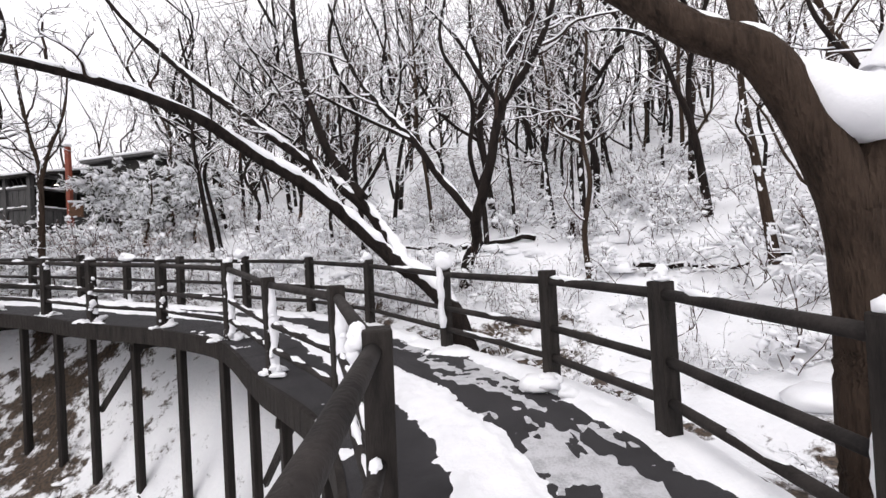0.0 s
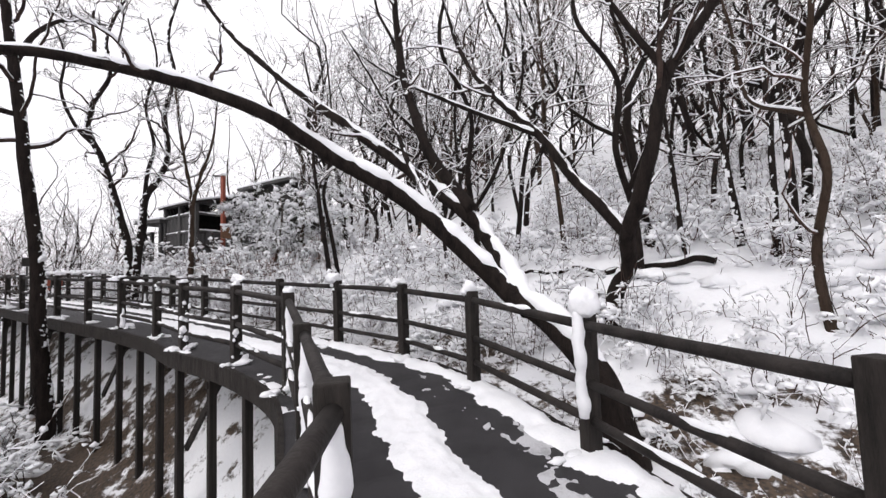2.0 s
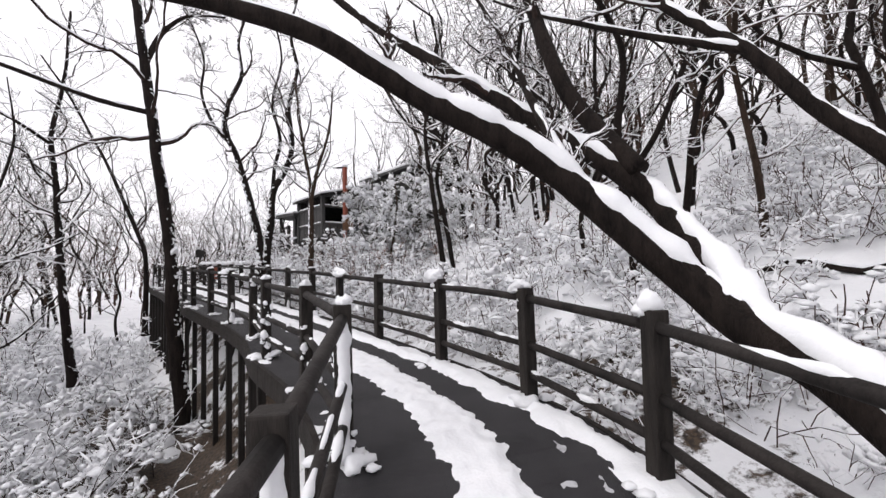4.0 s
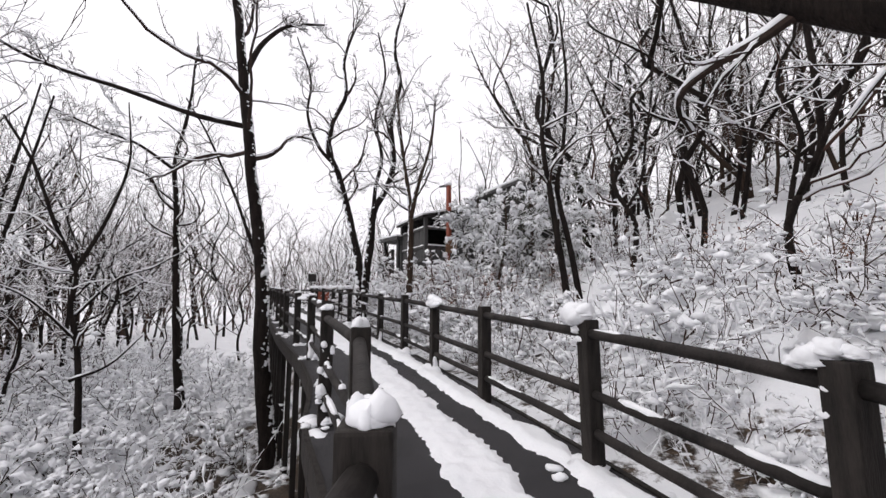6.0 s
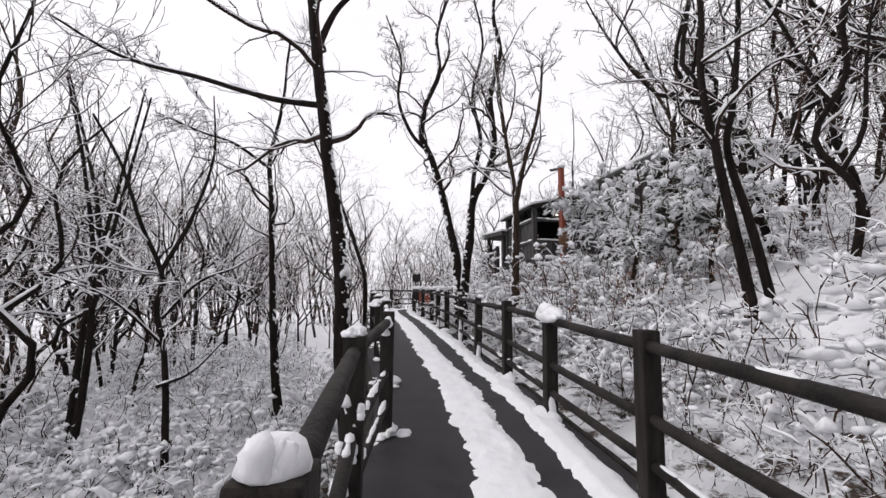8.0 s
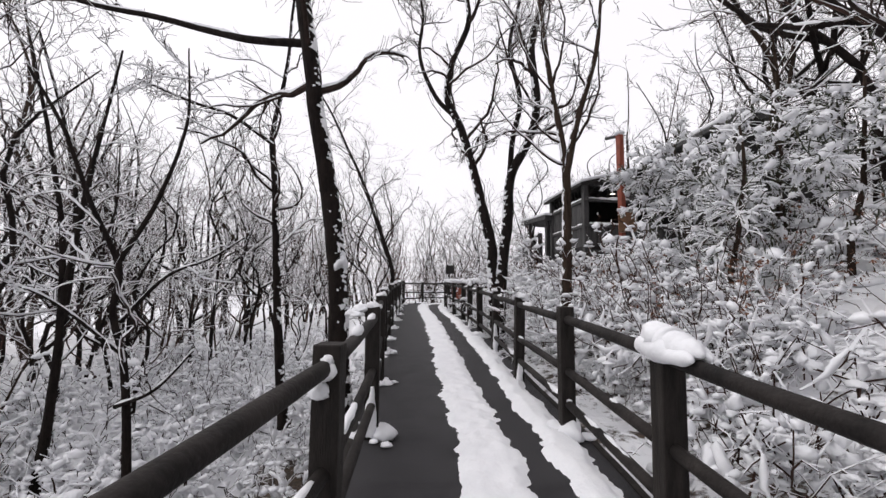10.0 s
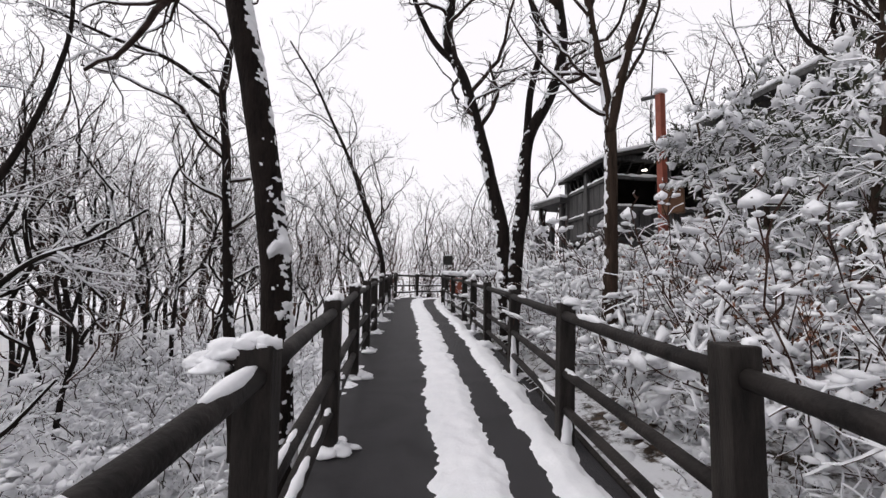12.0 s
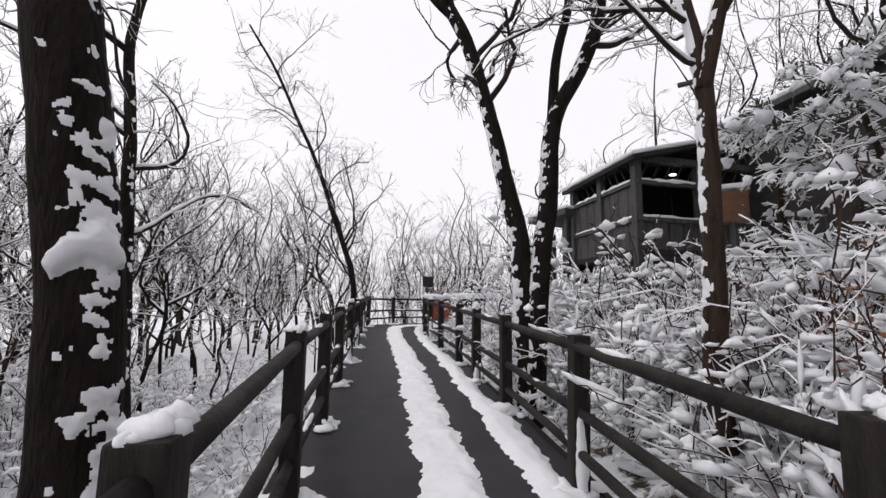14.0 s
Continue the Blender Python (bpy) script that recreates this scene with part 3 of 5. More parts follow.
    for k in (4, 5, 6, 7, 8):
        x, y, z, ang = HEADS_L[k]
        a = radians(ang + 180)
        for _ in range(16):
            h = rng.uniform(0.02, 0.8) ** 1.2
            o = rng.normal(0, 0.032, 2)
            w = rng.uniform(0.018, 0.042) * (1.15 - 0.4 * h)
            lump(rng, soup, (x + math.cos(a) * 0.06 + o[0], y + math.sin(a) * 0.06 + o[1], z + h), (w, w, w * rng.uniform(0.9, 1.8)), 2, 0.35)
        if k < 7:
            plaster_band(rng, soup, x + math.cos(a) * POST_W * 0.5, y + math.sin(a) * POST_W * 0.5, z, 0.03, POST_H - 0.05, 0.045)
    x, y, z, ang = HEADS_R[5]
    for _ in range(16):
        o = rng.normal(0, 0.11, 2)
        w = rng.uniform(0.04, 0.11)
        lump(rng, soup, (x + o[0] - 0.06, y + o[1] - 0.1, z + 0.02 + 0.12 * max(0, 1 - np.linalg.norm(o) / 0.15) * rng.random()), (w, w, w * 0.7), 2, 0.4)
    x, y, z, ang = HEADS_L[3]
    for dz, w in ((-0.07, 0.05), (-0.03, 0.045), (-0.12, 0.042), (-0.17, 0.03)):
        lump(rng, soup, (x - 0.065, y - 0.03 + rng.normal(0, 0.02), z + POST_H + dz), (w * 0.8, w, w * 1.2), 3, 0.2)
    v, f = soup.arrays()
    tagged(mesh_object("snow_on_railings", v, f, SNOW), "clumps of wet snow clinging to the railings", "snow", kind="stuff")


snow_on_railings()


# ---- trees ----
def limb(rng, start, way, length, r0, r1, n, wiggle, rise):
    p = np.empty((n, 3))
    p[0] = start
    d = np.array(way, float)
    d /= np.linalg.norm(d)
    kink = rng.normal(0, wiggle, (n, 3))
    for i in range(1, n):
        d = d + kink[i] + np.array([0, 0, rise])
        d /= np.linalg.norm(d)
        p[i] = p[i - 1] + d * length / (n - 1)
    return p, np.linspace(r0, r1, n)


def children(rng, lines, count, lo, hi, length, angle, n, wiggle, rise, thin=0.55, flat=0.0, rmin=0.004):
    out = []
    for pts, rad in lines:
        whole = np.linalg.norm(np.diff(pts, axis=0), axis=1).sum()
        m = max(1, int(round(count * rng.uniform(0.7, 1.3))))
        for u in np.sort(rng.uniform(lo, hi, m)):
            x = u * (len(pts) - 1)
            i = min(int(x), len(pts) - 2)
            f = x - i
            q = pts[i] * (1 - f) + pts[i + 1] * f
            r = (rad[i] * (1 - f) + rad[i + 1] * f)
            t = pts[i + 1] - pts[i]
            t = t / (np.linalg.norm(t) + 1e-9)
            side = np.cross(t, rng.normal(size=3))
            side /= np.linalg.norm(side) + 1e-9
            side[2] = side[2] * (1 - flat)
            a = radians(rng.uniform(*angle))
            ln = length * whole * rng.uniform(0.55, 1.2) * (1.15 - 0.5 * u)
            r0 = max(r * thin * rng.uniform(0.7, 1.05), rmin)
            out.append(limb(rng, q, t * math.cos(a) + side * math.sin(a), ln, r0, max(r0 * 0.35, rmin * 0.6), n, wiggle, rise))
    return out


def snow_lines(rng, soup, lines, sides, amount=1.0, least=0.0, chance=1.0, broken=0.0):
    """Snow lying along the upper side of limbs; broken: how often it has fallen off in stretches."""
    for pts, rad in lines:
        if rng.random() > chance:
            continue
        t = np.gradient(pts, axis=0)
        t /= np.linalg.norm(t, axis=1, keepdims=True) + 1e-9
        flat = np.sqrt(np.clip(1 - t[:, 2] ** 2, 0, 1))
        if flat.mean() < 0.3:
            continue
        gate = np.clip((flat - 0.25) * 2.2, 0, 1) * (rng.uniform(0.75, 1.2, len(pts)) if not broken else 1)
        if broken:
            a = along(pts)
            n = tri_noise(a, 0 * a, 3.5, int(rng.integers(900))) + 0.6 * tri_noise(a, 0 * a, 13.0, int(rng.integers(900)))
            gate *= np.clip(1.1 - broken + 0.5 * n, 0, 1.2)
        w = (rad * 0.72 + least) * gate * amount
        p = pts.copy()
        p[:, 2] += rad * (0.62 if not broken else 0.5) + w * 0.35
        if broken:
            p[:, 0] += 0.12 * rad * tri_noise(a, 0 * a, 9.0, int(rng.integers(900)))
            p[:, 1] += 0.12 * rad * tri_noise(a, 0 * a, 9.0, int(rng.integers(900)))
        soup.tube(p, np.maximum(w, 0.0008), sides)


def bark_snow(rng, soup, pts, rad, facing, cover, lo=0.0, hi=1.0, wide=1.5, ledge=None):
    """Snow plastered in patches on one side of a trunk: a thin uneven shell that follows the bark."""
    arc = along(pts)
    n = max(8, int((hi - lo) * arc[-1] / (0.02 if not ledge else 0.010)))
    u = np.linspace(lo, hi, n) * arc[-1]
    p = np.stack([np.interp(u, arc, pts[:, k]) for k in range(3)], 1)
    r = np.interp(u, arc, rad)
    m = 34 if not ledge else 56
    az = np.linspace(-wide, wide, m)
    U, A = np.meshgrid(u, az, indexing="ij")
    rr = r[:, None]
    seed = int(rng.integers(1000))
    h = 0.55 * tri_noise(U, A * rr, 5.0, seed) + 0.5 * tri_noise(U * 1.3, A * rr, 15.0, seed + 1) + 0.5 * tri_noise(U * 1.3, A * rr, 30.0, seed + 2) + cover - 0.75 * np.abs(A) / wide
    if ledge:
        g = np.exp(-((p[:, 2:3] - ledge + 0.05 * np.sin(A * 3)) / 0.08) ** 2) * np.clip(1.6 - np.abs(A + 0.75) / 0.8, 0, 1)
        h = h + 1.5 * g
    t = np.clip(h, -0.15, 0.8) * (0.026 if not ledge else 0.024 + 0.04 * g) * np.clip(rr / 0.15, 0.35, 1.2)
    out = rr * 1.0 + np.clip(t, -0.012, 1)
    v = np.stack([p[:, None, 0] + np.cos(A + facing) * out, p[:, None, 1] + np.sin(A + facing) * out, p[:, None, 2] + 0 * A], -1).reshape(-1, 3)
    i, j = np.meshgrid(np.arange(n - 1), np.arange(m - 1), indexing="ij")
    a = (i * m + j).ravel()
    q = np.stack([a, a + 1, a + m + 1, a + m], 1)
    q = q[(h.ravel()[q] > 0).any(1)]
    if len(q):
        used, inv = np.unique(q, return_inverse=True)
        soup.add(v[used], inv.reshape(-1, 4))


def make_tree(name, label, stems, radii, rng, bark=BARK, group="", branches=(4, 4, 4), lengths=(0.42, 0.42, 0.42), amount=1.0, plaster=None, first=0.35, category="tree", base=None, twig=TWIG, light=False, thin=False, shift=(0, 0, 0)):
    """A tree from its main stems: each a few guide places; branches, twigs and the snow lying on them are grown on."""
    stems = [[tuple(np.add(p, shift)) for p in st] for st in stems]
    base = np.array(base if base is not None else stems[0][0], float)
    main = []
    for st, (r0, r1) in zip(stems, radii):
        p = spline(np.asarray(st, float), 0.25 if light or thin and base[2] == 0 and base[0] == 0 else 0.09)
        k, arc = len(p), along(p)
        wob = np.stack([tri_noise(arc * 0.55, 0 * arc, 2.0, int(rng.integers(900))) for _ in range(3)], 1)
        p = p + wob * r0 * 0.25 * np.clip(arc, 0, 1)[:, None]
        rad = np.linspace(r0, r1, k) * (1 + 0.05 * tri_noise(arc * 0.8, 0 * arc, 2.0, int(rng.integers(900))))
        if st is stems[0] and not light:
            rad = rad * (1 + 0.35 * np.exp(-arc / 0.35))
        main.append((p - base, rad))
    top = thing(name, tuple(base), label, category, group)
    fine = not light and name != "woodland_tree"
    b1 = children(rng, main, branches[0], first, 0.98, lengths[0], (34, 74), 6 if light else 9 if thin and not fine else 14, 0.30 if not fine else 0.20, 0.05 if not fine else 0.03, 0.5, rmin=0.010 if light else 0.006)
    b2 = children(rng, b1, branches[1], 0.2, 0.98, lengths[1], (28, 70), 4 if light else 6 if not fine else 8, 0.30 if not fine else 0.28, 0.05 if not fine else 0.04, 0.55, rmin=0.009 if light else 0.0065)
    b3 = children(rng, b2, branches[2], 0.15, 1.0, lengths[2], (22, 60), 4 if fine else 3, 0.22, 0.05, 0.6, rmin=0.0075 if light else 0.005)
    trunk, crown, snow = Soup(), Soup(66 if not fine else 38 if thin else 60), Soup()
    for p, r in main:
        if light:
            p, r = p[::3], r[::3]
        trunk.tube(p, r, 6 if light else 14)
    for p, r in b1:
        crown.tube(p, r, 4 if light else 6)
    for p, r in b2:
        crown.tube(p, r, 3 if light or thin else 4)
    for p, r in b3:
        crown.tube(p, r, 3 if light or thin else 4)
    snow_lines(rng, snow, [(p[::2], r[::2]) for p, r in main] if light else main, 4 if light else 12, amount, broken=0.15 if fine else 0.0)
    snow_lines(rng, snow, b1, 3 if light else 6, 1.1 * amount, 0.006)
    if not light:
        snow_lines(rng, snow, b2, 4, 1.1 * amount, 0.005, 0.8)
    if plaster:
        for p, r in main[:plaster[2]]:
            bark_snow(rng, snow, p, r, plaster[0], plaster[1], wide=plaster[3], ledge=plaster[4] if len(plaster) > 4 else None)
    mesh_object("trunk", *trunk.arrays(), bark, top)
    if not crown.empty():
        tagged(mesh_object("crown", *crown.arrays(), twig, top, smooth=False, top=SNOW, lie=0.22 if not fine else 0.36 if thin else 0.28), kind="stuff")
    if not snow.empty():
        tagged(mesh_object("snow_load", *snow.arrays(), SNOW, top, "white snow lying on the limbs"), kind="stuff")
    return top


R = np.random.default_rng
# the tree that leans out over the boardwalk
make_tree("leaning_tree", "dark many-limbed tree leaning over the boardwalk, snow on its limbs",
          [[(0.35, 6.05, -0.6), (0.12, 6.15, 0.25), (-0.33, 6.4, 0.84), (-0.8, 6.7, 1.15), (-1.1, 6.75, 1.45), (-1.42, 6.7, 1.78), (-1.87, 6.6, 2.25), (-2.3, 6.3, 2.62), (-2.8, 6.0, 2.95), (-3.35, 5.4, 3.35), (-4.1, 4.69, 3.59), (-4.72, 3.99, 3.63), (-5.19, 3.46, 3.48)],
           [(-0.6, 6.6, 0.98), (-0.95, 7.1, 1.55), (-1.29, 7.5, 2.05), (-1.62, 7.5, 2.42), (-2.27, 7.6, 2.94), (-2.87, 7.6, 3.44), (-3.5, 7.5, 3.97), (-4.5, 7.3, 4.77), (-5.4, 7.15, 5.6), (-6.2, 7.0, 6.7)],
           [(-1.45, 7.45, 2.38), (-1.85, 7.6, 2.92), (-2.15, 7.6, 3.42), (-2.4, 7.7, 4.14), (-2.65, 7.8, 5.05), (-2.78, 7.9, 6.3), (-2.7, 8.0, 7.8)],
           [(-1.7, 6.65, 2.05), (-2.3, 7.2, 3.1), (-3.1, 8.0, 4.6), (-4.2, 8.6, 6.4)]],
          [(0.17, 0.035), (0.13, 0.03), (0.10, 0.03), (0.05, 0.015)], R(44), branches=(7, 6, 5), lengths=(0.13, 0.5, 0.5), amount=1.15, first=0.38)
# the forked tree behind it
make_tree("forked_tree", "dark tree forking low into two snow-lined limbs",
          [[(0.45, 8.75, -0.3), (0.52, 8.75, 1.0), (0.75, 8.7, 1.5), (0.74, 8.44, 1.98), (0.9, 8.15, 2.5), (1.1, 8.0, 3.19), (1.35, 7.9, 4.14), (1.9, 7.8, 4.94), (2.37, 7.7, 5.94), (2.8, 7.6, 7.6)],
           [(0.74, 8.5, 1.95), (0.3, 8.6, 2.55), (-0.09, 8.8, 3.08), (-0.55, 9.0, 3.88), (-1.4, 9.23, 4.89), (-2.0, 9.5, 5.9), (-2.5, 9.8, 7.6)],
           [(1.35, 7.9, 4.1), (0.95, 7.9, 4.75), (0.55, 7.9, 5.5), (-0.1, 7.9, 6.3)],
           [(-0.5, 9.0, 3.85), (-1.8, 9.0, 4.55), (-3.2, 9.0, 5.4), (-4.4, 9.2, 6.4)]],
          [(0.15, 0.03), (0.10, 0.025), (0.06, 0.018), (0.05, 0.015)], R(32), branches=(8, 5, 4), lengths=(0.3, 0.42, 0.45), amount=1.25, first=0.5)
# thick brown tree beside the start
make_tree("brown_tree", "thick brown-barked tree with heavy snow in its fork",
          [[(2.16, 2.02, -1.0), (2.06, 2.0, 0.2), (2.01, 1.99, 1.08), (1.93, 1.99, 1.55), (1.78, 2.04, 1.95), (1.62, 2.09, 2.22), (1.34, 2.24, 2.46), (1.05, 2.36, 2.75), (0.5, 2.6, 3.4), (-0.3, 3.0, 4.4)],
           [(1.97, 1.99, 1.4), (2.14, 1.92, 1.75), (2.32, 1.82, 2.3), (2.6, 1.6, 3.4), (2.9, 1.4, 5.0)],
           [(1.62, 2.09, 2.22), (1.62, 2.2, 2.7), (1.55, 2.5, 3.6), (1.6, 2.7, 5.0)]],
          [(0.18, 0.03), (0.13, 0.05), (0.06, 0.02)], R(33), shift=(-0.03, -0.42, -0.02), bark=BARK_BROWN, branches=(3, 3, 3), lengths=(0.22, 0.4, 0.4), amount=1.0, first=0.8)
fork = Soup()
rf = R(8)
line = spline(np.array([(1.70, 2.03, 2.17), (1.80, 1.98, 2.04), (1.92, 1.93, 1.90), (2.05, 1.87, 1.90), (2.18, 1.80, 2.10), (2.32, 1.72, 2.42), (2.45, 1.64, 2.8)]) + np.array([0.0, -0.42, -0.02]), 0.03)
la = along(line)
fork.tube(line, np.interp(la, [0, 0.15, 0.4, 0.7, 1.0, la[-1]], [0.03, 0.085, 0.17, 0.2, 0.17, 0.06]) * (1 + 0.12 * tri_noise(la, 0 * la, 9.0, 77)), 18)
tagged(mesh_object("snow_heap", *fork.arrays(), SNOW), "heap of snow lodged in a tree fork", "snow", kind="stuff")
# thick trunk beside the valley railing
make_tree("tall_tree", "tall thick dark trunk plastered with snow on one side",
          [[(-12.05, 8.15, -2.6), (-11.95, 8.0, -1.0), (-11.8, 7.8, 0.6), (-11.7, 7.66, 2.3), (-11.58, 7.4, 4.0), (-11.42, 7.1, 5.6), (-11.4, 6.95, 6.8), (-11.5, 6.7, 8.5), (-11.6, 6.4, 10.5)],
           [(-11.4, 7.0, 6.4), (-11.3, 7.3, 7.2), (-11.2, 7.8, 7.8), (-11.0, 8.6, 8.1)],
           [(-11.45, 7.15, 5.3), (-12.0, 6.2, 5.5), (-12.6, 5.0, 5.9), (-13.2, 3.6, 6.3), (-13.6, 2.4, 7.0)]],
          [(0.185, 0.06), (0.07, 0.02), (0.06, 0.02)], R(34), shift=(0.04, 0.10, 0), branches=(12, 6, 5), lengths=(0.24, 0.5, 0.5), thin=True, plaster=(1.05, 0.06, 1, 1.45, 4.80), first=0.5)
# forked tree beside the hill railing
make_tree("forked_tree", "dark tree with two stems and snow on their hill side",
          [[(-14.2, 11.75, 0.4), (-14.18, 11.62, 1.3), (-14.18, 11.58, 2.44), (-14.2, 11.55, 3.06), (-14.31, 11.39, 3.78), (-14.42, 11.2, 4.6), (-14.56, 10.95, 5.7), (-14.7, 10.62, 6.6), (-14.62, 10.72, 7.5), (-14.45, 11.05, 8.5), (-14.5, 11.0, 9.8), (-14.3, 11.4, 11.4)],
           [(-14.12, 11.7, 0.4), (-14.05, 11.76, 2.3), (-13.98, 11.84, 3.2), (-13.93, 11.9, 4.2), (-13.83, 12.0, 4.7), (-13.6, 12.26, 5.4), (-13.45, 12.4, 6.3), (-13.52, 12.3, 7.6), (-13.4, 12.55, 9.0), (-13.55, 12.4, 10.4), (-13.4, 12.7, 12.2)],
           [(-13.93, 11.9, 4.4), (-13.88, 11.95, 5.4), (-13.76, 12.1, 6.4), (-13.95, 11.95, 7.8), (-13.8, 12.2, 9.4), (-14.0, 12.0, 11.0)],
           [(-14.6, 10.9, 6.0), (-14.75, 10.3, 6.6), (-14.8, 9.9, 7.6), (-14.75, 9.95, 8.8), (-14.9, 9.5, 10.2)]],
          [(0.15, 0.035), (0.15, 0.035), (0.07, 0.025), (0.06, 0.02)], R(35), branches=(15, 6, 5), lengths=(0.19, 0.5, 0.5), amount=0.75, thin=True, plaster=(-1.7, 0.1, 2, 1.1), first=0.4)
# tree in front of the pavilion
make_tree("slope_tree", "brown two-topped tree on the slope with plastered snow",
          [[(-12.4, 12.8, 0.9), (-12.36, 12.76, 1.7), (-12.33, 12.76, 2.6), (-12.32, 12.77, 3.5), (-12.33, 12.77, 4.1), (-12.42, 12.72, 4.9), (-12.55, 12.6, 6.0), (-12.6, 12.4, 8.0)],
           [(-12.32, 12.77, 4.0), (-12.2, 12.84, 4.6), (-12.08, 12.9, 5.1), (-11.8, 13.1, 6.2), (-11.7, 13.2, 7.6)]],
          [(0.105, 0.035), (0.075, 0.025)], R(36), shift=(0.40, -0.80, 0), bark=BARK_BROWN, branches=(11, 6, 5), lengths=(0.32, 0.45, 0.5), thin=True, plaster=(-2.3, 0.3, 2, 1.2), first=0.4)
# valley trees that stand out
make_tree("valley_tree", "slim dark valley tree with long snowy side branches",
          [[(-16.3, 7.2, -1.4), (-16.35, 7.0, 0.6), (-16.35, 6.85, 2.6), (-16.34, 6.7, 4.6), (-16.34, 6.6, 5.7), (-16.35, 6.85, 7.4), (-16.35, 6.95, 9.5)],
           [(-16.34, 6.65, 5.4), (-16.25, 5.7, 5.95), (-16.1, 4.85, 6.1), (-15.8, 3.9, 6.3)]],
          [(0.12, 0.03), (0.05, 0.015)], R(37), branches=(14, 6, 5), lengths=(0.3, 0.45, 0.5), thin=True, plaster=(0.9, -0.2, 1, 1.2), first=0.35)
make_tree("crooked_tree", "crooked low valley tree with snow-laden arms",
          [[(-12.85, 4.95, -1.9), (-12.82, 4.85, -0.2), (-12.78, 4.75, 0.7), (-12.7, 4.6, 1.4), (-12.68, 4.62, 2.12), (-12.6, 4.2, 3.1), (-12.5, 3.85, 4.1), (-12.5, 3.4, 4.9)],
           [(-12.75, 4.68, 1.25), (-12.7, 5.25, 1.95), (-12.6, 5.85, 2.25), (-12.5, 6.35, 2.6)],
           [(-12.8, 4.7, 0.0), (-12.5, 5.26, 0.28), (-12.3, 5.76, 0.85)],
           [(-12.68, 4.6, 2.1), (-12.9, 5.0, 3.2), (-13.0, 5.3, 4.6), (-13.2, 5.2, 6.0)],
           [(-12.8, 4.75, 0.75), (-12.3, 4.0, 1.6), (-12.1, 3.2, 2.0)]],
          [(0.07, 0.02), (0.035, 0.012), (0.035, 0.012), (0.045, 0.012), (0.03, 0.01)], R(38), shift=(-0.42, 0.1, 0.06), branches=(8, 5, 4), lengths=(0.36, 0.42, 0.42), amount=1.25, first=0.3)
make_tree("bent_tree", "thin tree bent sideways over the boardwalk's far end",
          [[(-23.4, 11.0, -1.0), (-23.3, 10.95, 2.4), (-23.4, 10.5, 4.1), (-23.53, 9.7, 6.35), (-23.6, 9.0, 7.8), (-23.62, 8.2, 9.4), (-23.6, 7.3, 10.8)]],
          [(0.12, 0.03)], R(39), shift=(0.2, 0.4, 0), branches=(30, 7, 5), lengths=(0.24, 0.5, 0.5), amount=0.5, first=0.2, thin=True)
make_tree("hill_tree", "slim dark tree on the snowy slope",
          [[(-7.1, 12.9, 0.9), (-7.17, 12.85, 1.9), (-7.29, 12.77, 2.97), (-7.41, 12.7, 4.06), (-7.5, 12.62, 5.2), (-7.45, 12.67, 6.7), (-7.7, 12.5, 8.6)],
           [(-7.0, 13.1, 1.6), (-7.2, 13.05, 3.0), (-7.37, 12.96, 4.1), (-7.26, 13.03, 4.85), (-7.12, 13.11, 6.5), (-7.2, 13.0, 8.6)]],
          [(0.085, 0.025), (0.07, 0.02)], R(40), shift=(-0.05, -0.22, 0), branches=(10, 6, 4), lengths=(0.3, 0.42, 0.42), first=0.4)
make_tree("hill_tree", "spreading brown tree high on the snowy slope",
          [[(-6.1, 22.8, 4.6), (-6.15, 22.8, 6.2), (-6.25, 22.78, 7.8), (-6.9, 22.6, 9.9), (-7.5, 22.4, 12.3)],
           [(-6.2, 22.8, 6.0), (-6.9, 22.6, 7.0), (-7.8, 22.35, 8.4), (-9.0, 22.1, 9.8)],
           [(-6.25, 22.78, 7.2), (-6.0, 22.84, 9.4), (-5.9, 22.9, 12.0)],
           [(-6.2, 22.8, 6.6), (-5.2, 23.0, 8.2), (-4.0, 23.2, 10.0)]],
          [(0.20, 0.05), (0.10, 0.03), (0.12, 0.03), (0.10, 0.03)], R(41), bark=BARK_BROWN, branches=(7, 4, 3), lengths=(0.36, 0.42, 0.42), first=0.3)
for k, (x, y, lean, hgt, r0) in enumerate(((3.88, 10.93, 0.0, 8.0, 0.09), (3.5, 10.74, 0.03, 6.0, 0.06), (3.25, 11.55, -0.1, 7.5, 0.08), (2.01, 10.82, -0.05, 7.0, 0.06))):
    g = ground_at(x, y)
    make_tree("slim_tree", "slim pale-streaked upright tree standing in snow",
              [[(x, y, g - 0.2), (x + lean * 2, y, g + 2), (x + lean * 4, y + 0.1, g + 4), (x + lean * 6 + 0.2, y, g + 6), (x + lean * 8, y, g + hgt)]],
              [(r0, 0.02)], R(50 + k), branches=(8, 4, 3), lengths=(0.24, 0.42, 0.42), plaster=(-2.6, 0.0, 1, 1.2), group="slim trees on the bank", first=0.25)
make_tree("arched_tree", "bare tree arched over under its snow",
          [[(7.3, 10.9, 1.6), (7.07, 10.91, 4.0), (6.74, 11.12, 5.5), (6.27, 11.39, 7.0), (5.26, 11.89, 7.7), (4.3, 12.2, 7.7)]],
          [(0.12, 0.03)], R(60), branches=(6, 4, 3), lengths=(0.3, 0.42, 0.42), first=0.3)
